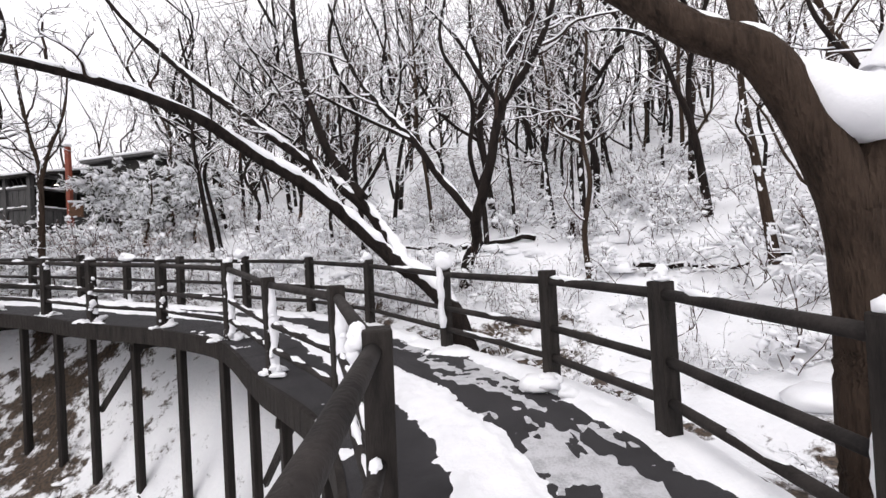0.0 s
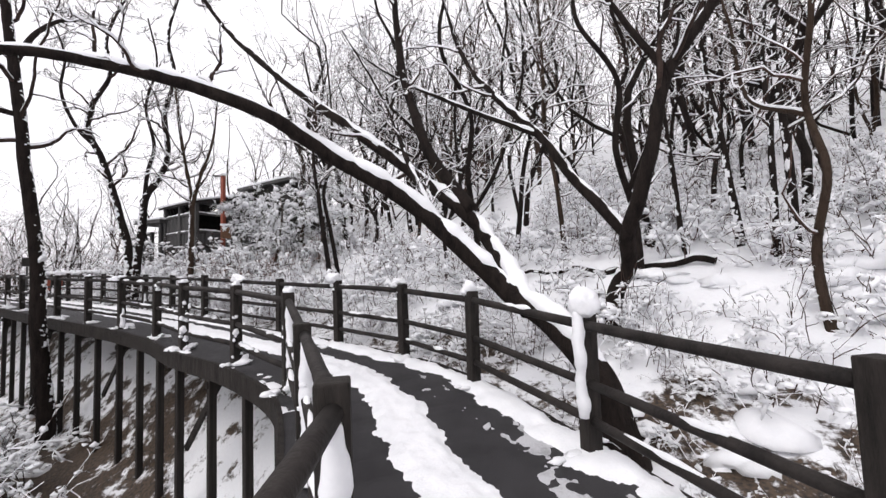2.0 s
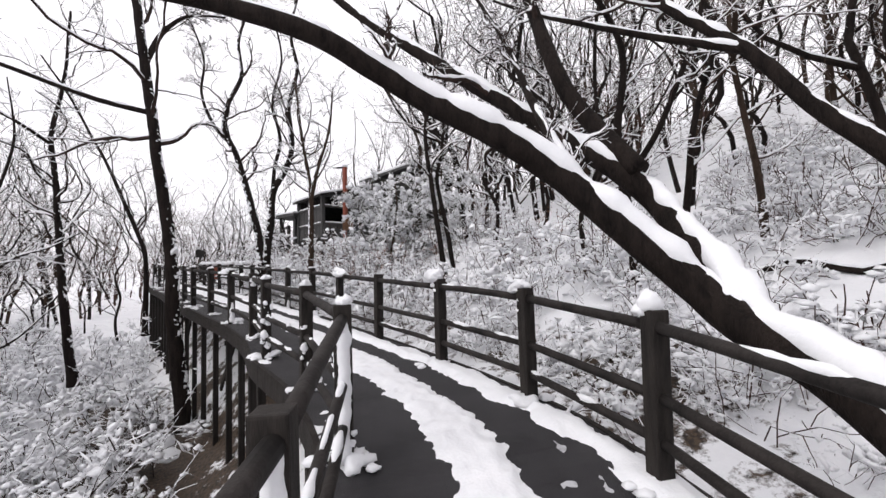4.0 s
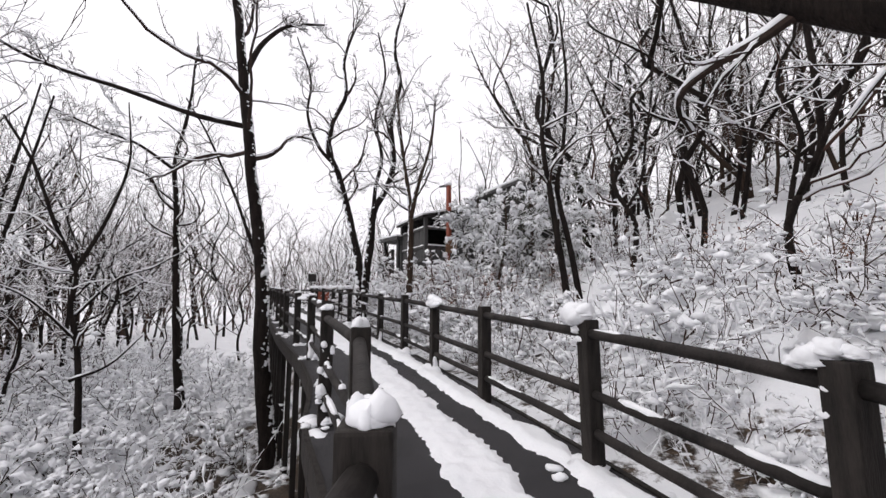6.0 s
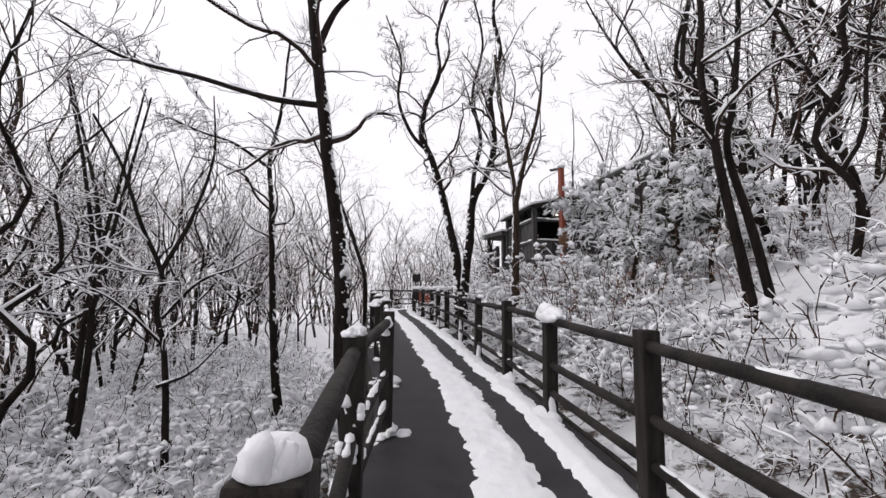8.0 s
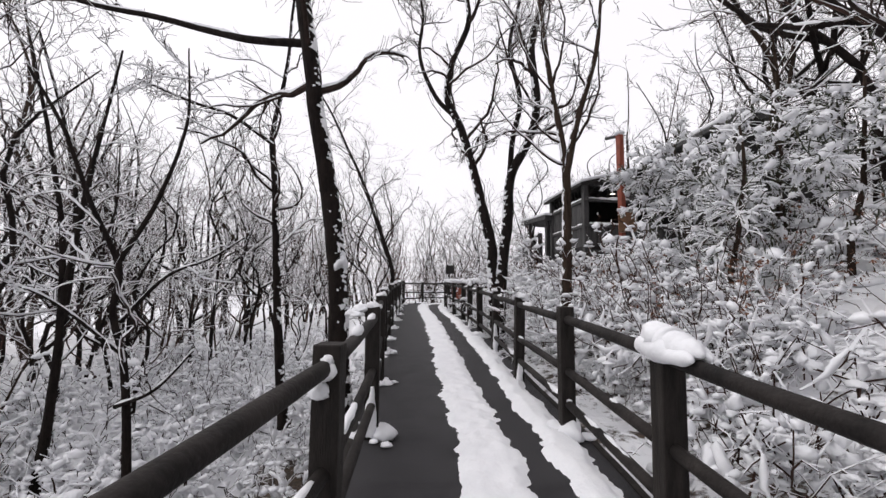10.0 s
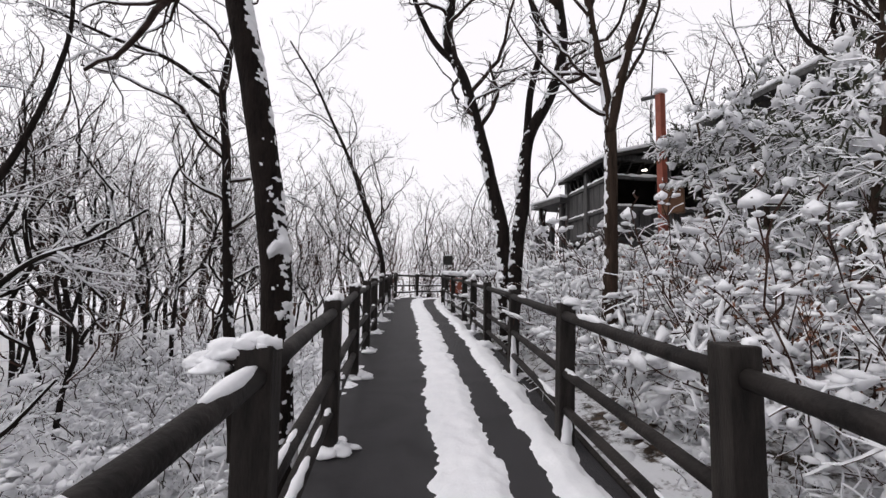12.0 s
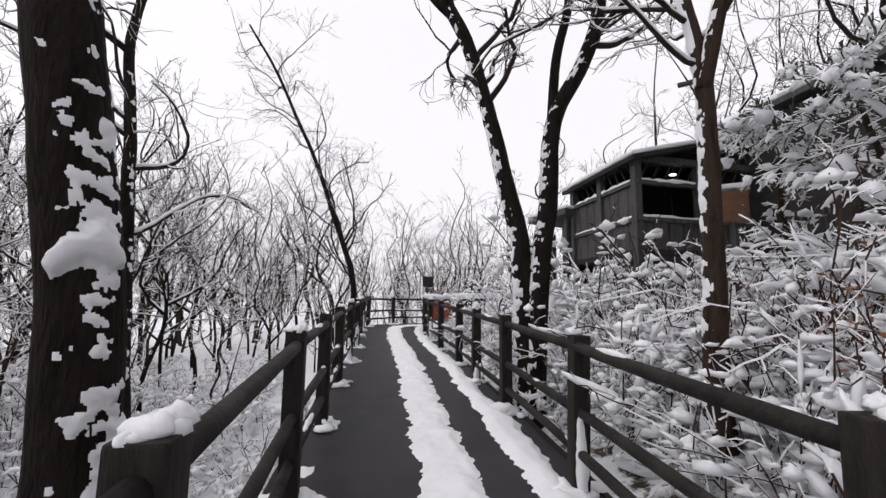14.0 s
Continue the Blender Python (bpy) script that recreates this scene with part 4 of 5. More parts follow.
make_tree("slope_tree", "dark tree with a bent stem on the bank",
          [[(5.9, 6.9, 0.2), (5.75, 6.93, 1.65), (5.66, 6.99, 2.62), (5.55, 7.05, 3.91), (5.6, 7.2, 6.5)]],
          [(0.10, 0.03)], R(61), bark=BARK_BROWN, branches=(6, 4, 3), lengths=(0.3, 0.42, 0.42), plaster=(-2.6, -0.1, 1, 1.2), first=0.3)
for k, (x, y, h) in enumerate(((-15.27, 3.1, 8.5), (-16.2, 2.8, 9.0)), 1):
    g = ground_at(x, y)
    w = R(70 + k).normal(0, 0.25, 4)
    make_tree("valley_tree", "dark wavering valley tree with forked snowy crown",
              [[(x, y, g - 0.2), (x + w[0], y + w[1], g + h * 0.3), (x - w[1], y + w[2], g + h * 0.55), (x + w[3], y - 0.4, g + h * 0.8), (x, y - 0.8, g + h)],
               [(x + w[0] * 0.8, y + w[1], g + h * 0.4), (x + 0.5, y + 0.5, g + h * 0.65), (x + 0.7, y + 0.9, g + h * 0.95)]],
              [(0.085, 0.022), (0.055, 0.018)], R(80 + k), branches=(9, 5, 4), lengths=(0.3, 0.45, 0.5), first=0.25, thin=True)


# ---- woods ----
def wood_tree(seed, tall):
    rng = R(seed)
    w = rng.normal(0, 0.055 * tall, (8, 2))
    bend = rng.normal(0, 0.03 * tall, 2)
    st = [[(0, 0, -0.3)] + [(w[k][0] * u ** 0.5 * 0.8 + 2 * bend[0] * u, w[k][1] * u ** 0.5 * 0.8 + 2 * bend[1] * u, tall * u)
                            for k, u in enumerate((0.14, 0.28, 0.42, 0.56, 0.7, 0.85, 1.0))]]
    rr = [(tall * 0.0085, 0.012)]
    for k in range(int(rng.integers(1, 3))):
        a = rng.uniform(0, 6.3)
        h0 = rng.uniform(0.05, 0.4)
        e = rng.uniform(0.12, 0.26) * tall
        p0 = np.array(spline(st[0], 0.2))
        q = p0[int(h0 * (len(p0) - 1))]
        j = rng.normal(0, 0.03 * tall, (3, 2))
        st.append([tuple(q)] + [(q[0] + math.cos(a) * e * f + j[i][0] * f, q[1] + math.sin(a) * e * f + j[i][1] * f, q[2] + tall * g) for i, (f, g) in enumerate(((0.55, 0.10), (0.8, 0.28), (1.1, 0.5)))])
        rr.append((tall * 0.006, 0.010))
    return st, rr


WOOD_LABEL = "bare leafless woodland tree with snow along its branches"
def wood_variant(k, tall, light, twigs=4):
    st, rr = wood_tree(100 + k, tall)
    return make_tree("woodland_tree", WOOD_LABEL, st, rr, R(120 + k), group="woodland trees", branches=(8, 5, twigs),
                     lengths=(0.30, 0.48, 0.5), first=0.16, base=(0, 0, 0), twig=TWIG if k % 2 else TWIG_RED, bark=BARK if k % 3 else BARK_BROWN, light=light, thin=True)


NEAR = [wood_variant(k, h, False) for k, h in enumerate((7.5, 9.5, 6.0, 10.5))]
MIDDLE = [wood_variant(10 + k, h, True, 2.6) for k, h in enumerate((8.5, 11, 6.5, 10, 9))]
OUTER = [wood_variant(30 + k, h, True, 1.5) for k, h in enumerate((9, 11, 8, 12))]

PAV = np.array((-16.4, 16.8))


def free(x, y, placed, gap):
    return all((x - a) ** 2 + (y - b) ** 2 > gap * gap for a, b in placed)


def plant_woods():
    rng = R(77)
    heroes = [(-0.5, 6.5), (0.6, 8.7), (2, 2), (-11.9, 7.9), (-14.2, 11.7), (-12.4, 12.8), (-16.3, 7), (-12.8, 4.9), (-23.4, 11), (-7.1, 12.9), (-6.1, 22.8), (3.8, 10.9), (3.2, 11.5), (7.3, 10.9), (5.8, 6.9), (-15.3, 3.1), (-16.2, 2.8)]
    placed = list(heroes)
    spots = []
    tries = 0
    while len(spots) < 238 and tries < 30000:
        tries += 1
        u = rng.random()
        if u < 0.4:
            x, y = rng.uniform(-52, 24), rng.uniform(-10, 46)
        elif u < 0.7:
            x, y = rng.uniform(-36, -12), rng.uniform(-6, 11)
        else:
            x, y = rng.uniform(-30, 10), rng.uniform(14, 34)
        s, d, z = (float(q[0]) for q in plan(np.array([[x, y]])))
        if y < 1 and x > -6:
            continue
        if abs(d) < 3.4 or (d < 0 and s < 11 and d > -6.5) or (-7.0 < d < 0 and s < 30):
            continue
        if s < 8 and 0 < d < 4.5:
            continue
        if (x + 15.4) ** 2 + (y - 17.8) ** 2 < 16 or (-18.5 < x < -8.5 and 11.8 < y < 16):
            continue
        far = math.hypot(x + 6, y - 6)
        if far > 24 and rng.random() < 0.35:
            continue
        if not free(x, y, placed, 1.6 if d < 0 else 1.5):
            continue
        placed.append((x, y))
        spots.append((x, y))
    for many, x0, x1, y0, y1 in ((26, 1, 18, 12.5, 28), (20, -30, -8, 20, 40), (38, -52, -30, 4, 26), (30, -40, -22, -6, 8), (8, -22, -7, 19, 27), (10, -24, -16, -6, 3), (12, -14, -3, 17.5, 26)):
        n = 0
        while n < many:
            x, y = rng.uniform(x0, x1), rng.uniform(y0, y1)
            d = float(plan(np.array([[x, y]]))[1][0])
            if abs(d) < 4 or (x + 15.4) ** 2 + (y - 17.8) ** 2 < 16 or not free(x, y, placed, 1.0):
                n += 0.02
                continue
            n += 1
            placed.append((x, y))
            spots.append((x, y))
    used = {}
    for n, (x, y) in enumerate(spots):
        d = abs(float(plan(np.array([[x, y]]))[1][0]))
        pool = NEAR if d < 7 else MIDDLE if d < 15 else OUTER
        v = pool[n % len(pool)]
        side = float(plan(np.array([[x, y]]))[1][0])
        sc = rng.uniform(0.85, 1.35) if side > 0 or side < -14 else rng.uniform(0.62, 0.98) if side > -9 else rng.uniform(0.8, 1.15)
        m = pose(x, y, ground_at(x, y) - 0.1, rng.normal(0, 5), rng.normal(0, 5), rng.uniform(0, 360))
        if v.name not in used:
            used[v.name] = True
            o = v
            o.matrix_basis = m
        else:
            o = copy_thing(v, m)
            o.location = m.translation
        o.scale = (sc, sc, sc)


plant_woods()


def far_woods():
    """Distant woods, joined: simple forked stems with snowy upper sides."""
    rng = R(91)
    dark = Soup()
    kinds = []
    for k in range(5):
        st, rr = wood_tree(200 + k, 9.0)
        main = [(spline(np.asarray(p, float), 1.2), None) for p in st]
        main = [(p, np.linspace(a * 1.3, b * 1.6, len(p))) for (p, _), (a, b) in zip(main, rr)]
        b1 = children(rng, main, 9, 0.2, 0.98, 0.28, (32, 70), 4, 0.26, 0.05, 0.5, rmin=0.02)
        b2 = children(rng, b1, 4, 0.2, 1.0, 0.5, (25, 60), 3, 0.2, 0.05, 0.6, rmin=0.014)
        d = Soup()
        for p, r in main + b1 + b2:
            d.tube(p, r, 3)
        kinds.append(d.arrays())
    n = 0
    while n < 210:
        x, y = rng.uniform(-150, 60), rng.uniform(-50, 120)
        if n % 3 == 0:
            x, y = rng.uniform(-100, -34), rng.uniform(6, 55)
        if -50 < x < 24 and -10 < y < 46 and n % 3 or math.hypot(x + 6, y - 6) > 130:
            continue
        if y < -5 and x > -30:
            continue
        n += 1
        dv, df = kinds[n % 5]
        a, sc = rng.uniform(0, 6.3), rng.uniform(0.9, 1.5)
        m = np.array([[math.cos(a), -math.sin(a), 0], [math.sin(a), math.cos(a), 0], [0, 0, 1]]) * sc
        dark.add(dv @ m.T + np.array([x, y, ground_at(x, y) - 0.2]), df[0])
    n = 0
    while n < 90:
        x, y = (rng.uniform(-46, -10), rng.uniform(-16, 6)) if n % 2 else (rng.uniform(-45, 14), rng.uniform(16, 42))
        s, d, _ = (float(q[0]) for q in plan(np.array([[x, y]])))
        if -9 < d < 12:
            continue
        n += 1
        dv, df = kinds[n % 5]
        a, sc = rng.uniform(0, 6.3), rng.uniform(0.22, 0.42)
        m = np.array([[math.cos(a), -math.sin(a), 0], [math.sin(a), math.cos(a), 0], [0, 0, 1]]) * np.array([[sc * 1.5], [sc * 1.5], [sc]])
        dark.add(dv @ m.T + np.array([x, y, ground_at(x, y) - 0.3]), df[0])
    tagged(mesh_object("far_woods", *dark.arrays(), TWIG_RED, smooth=False, top=SNOW, lie=0.3), "distant bare brown woods dusted with snow", "woods", kind="stuff")


far_woods()


# ---- undergrowth ----
def shrub(rng, high, stems, load, droop):
    """A snow-laden shrub: arching stems and twigs, white above and dark below, with soft clumps on them."""
    wood, snow = Soup(70), Soup()
    main = []
    for _ in range(stems):
        a = rng.uniform(0, 6.3)
        o = rng.normal(0, 0.2 * high, 2)
        e = rng.uniform(0.25, 1.0)
        main.append(limb(rng, (o[0], o[1], -0.05), (math.cos(a) * e, math.sin(a) * e, 1), high * rng.uniform(0.6, 1.2), 0.010, 0.005, 6, 0.24, -0.10 * droop))
    b = children(rng, main, 5, 0.2, 1.0, 0.36, (25, 70), 4, 0.32, -0.05 * droop, 0.8, rmin=0.006 + 0.0025 * load)
    c = children(rng, b, 1.3, 0.3, 1.0, 0.55, (25, 70), 3, 0.35, -0.05 * droop, 0.8, rmin=0.005 + 0.002 * load)
    for p, r in main:
        wood.tube(p, r, 3)
    for p, r in b:
        wood.tube(p, np.maximum(r, 0.0055), 3)
    for p, r in c:
        wood.tube(p, np.maximum(r, 0.005), 3)
    for p, r in b + c:
        if rng.random() < 0.24 * load:
            clump(rng, snow, p, rng.uniform(0.016, 0.042) * (0.6 + 0.45 * load))
    for p, r in b:
        if rng.random() < 0.42 * load ** 0.5:
            q = p[int(rng.integers(1, len(p)))]
            e = rng.uniform(0.022, 0.06) * (0.7 + 0.35 * load)
            for _ in range(2):
                o = rng.normal(0, e * 0.7, 3) * np.array([1, 1, 0.4])
                w = e * rng.uniform(0.7, 1.2)
                lump(rng, snow, q + o, (w * rng.uniform(0.8, 1.5), w * rng.uniform(0.8, 1.5), w * rng.uniform(0.5, 0.8)), 0, 0.45)
    return wood.arrays(), snow.arrays()


def turned(a, sc):
    return np.array([[math.cos(a), -math.sin(a), 0], [math.sin(a), math.cos(a), 0], [0, 0, 1]]) * sc


def undergrowth():
    rng = R(303)
    kinds = [shrub(rng, h, n, l, dr) for h, n, l, dr in ((1.1, 10, 1.3, 1.2), (1.4, 9, 1.0, 0.9), (0.8, 10, 1.5, 1.5), (1.7, 8, 0.8, 0.6), (1.0, 9, 1.3, 1.4), (1.3, 9, 0.6, 0.7))]
    laden = [shrub(rng, h, n, l, dr) for h, n, l, dr in ((1.3, 8, 1.9, 1.3), (1.0, 9, 2.1, 1.5), (1.6, 8, 1.6, 0.9))]
    soups = {k: (Soup(), Soup()) for k in ("hill", "valley")}
    count, most = {"hill": 0, "valley": 0}, {"hill": 360, "valley": 200}
    tries = 0
    while (count["hill"] < most["hill"] or count["valley"] < most["valley"]) and tries < 20000:
        tries += 1
        u = rng.random()
        if u < 0.75:
            i = int(rng.integers(np.searchsorted(ARC, ARC0 + (12.5 if u < 0.14 else 6)), len(MID) - (110 if u < 0.14 else 8)))
            t = MID[i + 1] - MID[i]
            t /= np.linalg.norm(t)
            e = 1.45 + 2.4 * rng.random() if u < 0.14 else 1.45 + 7 * rng.random() ** 1.3 if u < 0.4 else -1.9 - 9 * rng.random() ** 1.2
            x, y = MID[i][0] + t[1] * e, MID[i][1] - t[0] * e
        elif u < 0.9:
            x, y = rng.uniform(-1, 12), rng.uniform(4, 22)
        else:
            x, y = rng.uniform(-34, 14), rng.uniform(-3, 30)
        s, d, z = (float(q[0]) for q in plan(np.array([[x, y]])))
        which = "hill" if d > 0 else "valley"
        if count[which] >= most[which] or abs(d) < 1.45 or 0 < d < 1.95:
            continue
        if d > 17 or d < -13 or s < -1:
            continue
        if d > 0 and u < 0.4 and rng.random() > math.exp(-max(0, d - 3) / 6.5):
            continue
        if d < 0 and ((s < 11 and d > -4.5 and rng.random() < 0.85) or (rng.random() < 0.45 and d > -3)):
            continue
        if s < 5 and 0 < d < 4 and rng.random() < 0.85:
            continue
        if -19.5 < x < -13.6 and 15.3 - 0.22 * (x + 15.1) < y < 20:
            continue
        if 0 < d < 2.6 and s < 11.5 and rng.random() < 0.3:
            continue
        count[which] += 1
        pool = kinds if d > 0 and rng.random() < 0.5 else laden
        (wv, wf), (sv, sf) = pool[int(rng.integers(len(pool)))]
        sc = rng.uniform(0.65, 1.2)
        if d < -2.5:
            sc *= 1.25
        if 0 < d < 3.2:
            sc *= (0.40 if s < 12 else 0.46) + 0.16 * d
        m = turned(rng.uniform(0, 6.3), sc)
        o = np.array([x, y, ground_at(x, y)])
        w, q = soups[which]
        w.add(wv @ m.T + o, wf[0])
        q.add(sv @ m.T + o, sf[0], sf[1] if len(sf) > 1 else None)
    # low brush close behind the hill-side rail and up the first slope
    for many, s0, s1, d0, d1, big in ((75, 5.0, 13.0, 1.75, 5.0, 0.5), (34, 0.5, 5.5, 1.7, 6.5, 0.42), (40, 2.0, 9.0, 6.0, 13.0, 0.9), (14, 13.0, 22.0, 1.9, 2.8, 0.32)):
        n = 0
        while n < many:
            x, y = rng.uniform(-24, 13), rng.uniform(-1, 24)
            s, d, z = (float(q[0]) for q in plan(np.array([[x, y]])))
            if not (s0 < s < s1 and d0 < d < d1):
                continue
            n += 1
            (wv, wf), (sv, sf) = kinds[int(rng.integers(len(kinds)))] if rng.random() < 0.6 else laden[int(rng.integers(3))]
            m = turned(rng.uniform(0, 6.3), big * rng.uniform(0.6, 1.4))
            o = np.array([x, y, ground_at(x, y)])
            soups["hill"][0].add(wv @ m.T + o, wf[0])
            soups["hill"][1].add(sv @ m.T + o, sf[0], sf[1] if len(sf) > 1 else None)
    for x, y in ((-14.4, 14.5), (-14.9, 14.7), (-15.5, 14.6), (-16.1, 14.9), (-16.8, 15.0), (-17.4, 15.3), (-15.2, 14.1), (-16.4, 14.3), (-13.9, 14.2), (-17.9, 14.9), (-14.6, 13.8), (-15.8, 13.7)):
        (wv, wf), (sv, sf) = laden[int(rng.integers(3))]
        m = turned(rng.uniform(0, 6.3), rng.uniform(1.2, 1.6))
        o = np.array([x, y, ground_at(x, y)])
        soups["hill"][0].add(wv @ m.T + o, wf[0])
        soups["hill"][1].add(sv @ m.T + o, sf[0], sf[1] if len(sf) > 1 else None)
    for which in soups:
        w, q = soups[which]
        tagged(mesh_object("undergrowth", *w.arrays(), TWIG_RED if which == "hill" else TWIG, smooth=False, top=SNOW, lie=0.22), "tangled bare shrubs of brown twigs under snow", "undergrowth", kind="stuff")
        tagged(mesh_object("snow_on_undergrowth", *q.arrays(), SNOW), "soft clumps of snow clinging to tangled shrubs", "snow", kind="stuff")


undergrowth()


def hummocks():
    """Humps of snow over buried stumps and brush beside the boardwalk."""
    rng = R(404)
    soup = Soup()
    n = 0
    while n < 420:
        x, y = rng.uniform(-28, 8), rng.uniform(0, 22)
        s, d, z = (float(q[0]) for q in plan(np.array([[x, y]])))
        if not (1.35 < d < 9 or -7 < d < -1.6) or s < 2:
            continue
        n += 1
        e = rng.uniform(0.08, 0.30) * (1.35 if d < -1 else 0.6 if d < 2 else 1)
        lump(rng, soup, (x, y, ground_at(x, y) - 0.02), (e * rng.uniform(0.8, 1.7), e * rng.uniform(0.8, 1.7), e * rng.uniform(0.35, 0.8)), 2, 0.3)
    tagged(mesh_object("snow_hummocks", *soup.arrays(), SNOW), "low rounded humps of snow on the bank", "snow", kind="stuff")


hummocks()


def rusty_brush():
    """Shrubs that kept their dead leaves, among the snow beside the pavilion."""
    rng = R(606)
    wood, leaf = Soup(30), Soup()
    spots = [(-13.0, 13.6), (-11.0, 13.0), (-10.2, 12.6), (-9.4, 12.9), (-8.6, 12.4), (-11.9, 13.4), (-14.9, 14.4), (-14.3, 13.7), (-9.9, 14.4), (-7.9, 13.6), (-10.6, 11.9), (-9.2, 11.5), (-8.2, 17.2), (-5.0, 13.8), (-3.2, 12.6)]
    for x, y in spots:
        o = np.array([x, y, ground_at(x, y)])
        main = [limb(rng, o + np.array([*rng.normal(0, 0.15, 2), 0]), (*rng.normal(0, 0.4, 2), 1), rng.uniform(0.8, 1.5), 0.009, 0.004, 6, 0.12, -0.04) for _ in range(8)]
        b = children(rng, main, 4, 0.3, 1.0, 0.35, (30, 60), 4, 0.15, 0, 0.7, rmin=0.004)
        for p, r in main + b:
            wood.tube(p, r, 3)
        for p, r in b:
            for _ in range(6):
                c = p[int(rng.integers(1, 4))] + rng.normal(0, 0.04, 3)
                e = rng.normal(size=(2, 3))
                e /= np.linalg.norm(e, axis=1, keepdims=True)
                w = rng.uniform(0.018, 0.035)
                leaf.add(np.array([c - e[0] * w, c - e[1] * w * 0.5 + e[0] * 0.2 * w, c + e[0] * w, c + e[1] * w * 0.5 + e[0] * 0.2 * w]), np.array([[0, 1, 2, 3]]))
    tagged(mesh_object("leafy_brush", *wood.arrays(), TWIG_RED, smooth=False, top=SNOW), "thin shrubs holding dead leaves", "undergrowth", kind="stuff")
    tagged(mesh_object("dead_leaves", *leaf.arrays(), RUST, smooth=False), "rust-brown dead leaves on thin shrubs", "leaves", kind="stuff")


rusty_brush()


# ---- evergreens beside the pavilion ----
def evergreen(place, high, seed):
    rng = R(seed)
    top = thing("evergreen", place, "dark evergreen bent under heavy clumps of snow", "evergreen shrub", "evergreens on the slope")
    trunk = limb(rng, (0, 0, -0.3), (0.1, -0.1, 1), high, 0.06, 0.02, 9, 0.08, 0.02)
    b1 = children(rng, [trunk], 34, 0.12, 1.0, 0.42, (55, 95), 6, 0.1, -0.07, 0.5, rmin=0.012)
    b2 = children(rng, b1, 8, 0.2, 1.0, 0.36, (30, 60), 4, 0.14, -0.09, 0.8, rmin=0.016)
    b3 = children(rng, b2, 7, 0.1, 1.0, 0.55, (30, 60), 3, 0.14, -0.12, 0.9, rmin=0.010)
    t, g, s = Soup(), Soup(84), Soup()
    t.tube(*trunk, 8)
    for p, r in b1:
        g.tube(p, r, 3)
    for p, r in b2 + b3:
        g.tube(p, np.maximum(r, 0.010), 3)
    for p, r in b2:
        if rng.random() < 0.72:
            e = rng.uniform(0.025, 0.055) if rng.random() < 0.82 else rng.uniform(0.07, 0.11)
            clump(rng, s, p, e, 6)
    mesh_object("trunk", *t.arrays(), BARK_BROWN, top)
    tagged(mesh_object("foliage", *g.arrays(), NEEDLE, top, smooth=False, top=SNOW), kind="stuff")
    tagged(mesh_object("snow_load", *s.arrays(), SNOW, top, "heavy white snow clumps"), kind="stuff")


for k, (x, y, h) in enumerate(((-11.7, 14.5, 3.6), (-10.3, 13.9, 3.2), (-12.9, 15.6, 3.2), (-9.3, 15.2, 3.4), (-10.8, 16.4, 3.8))):
    evergreen((x, y, ground_at(x, y)), h, 500 + k)


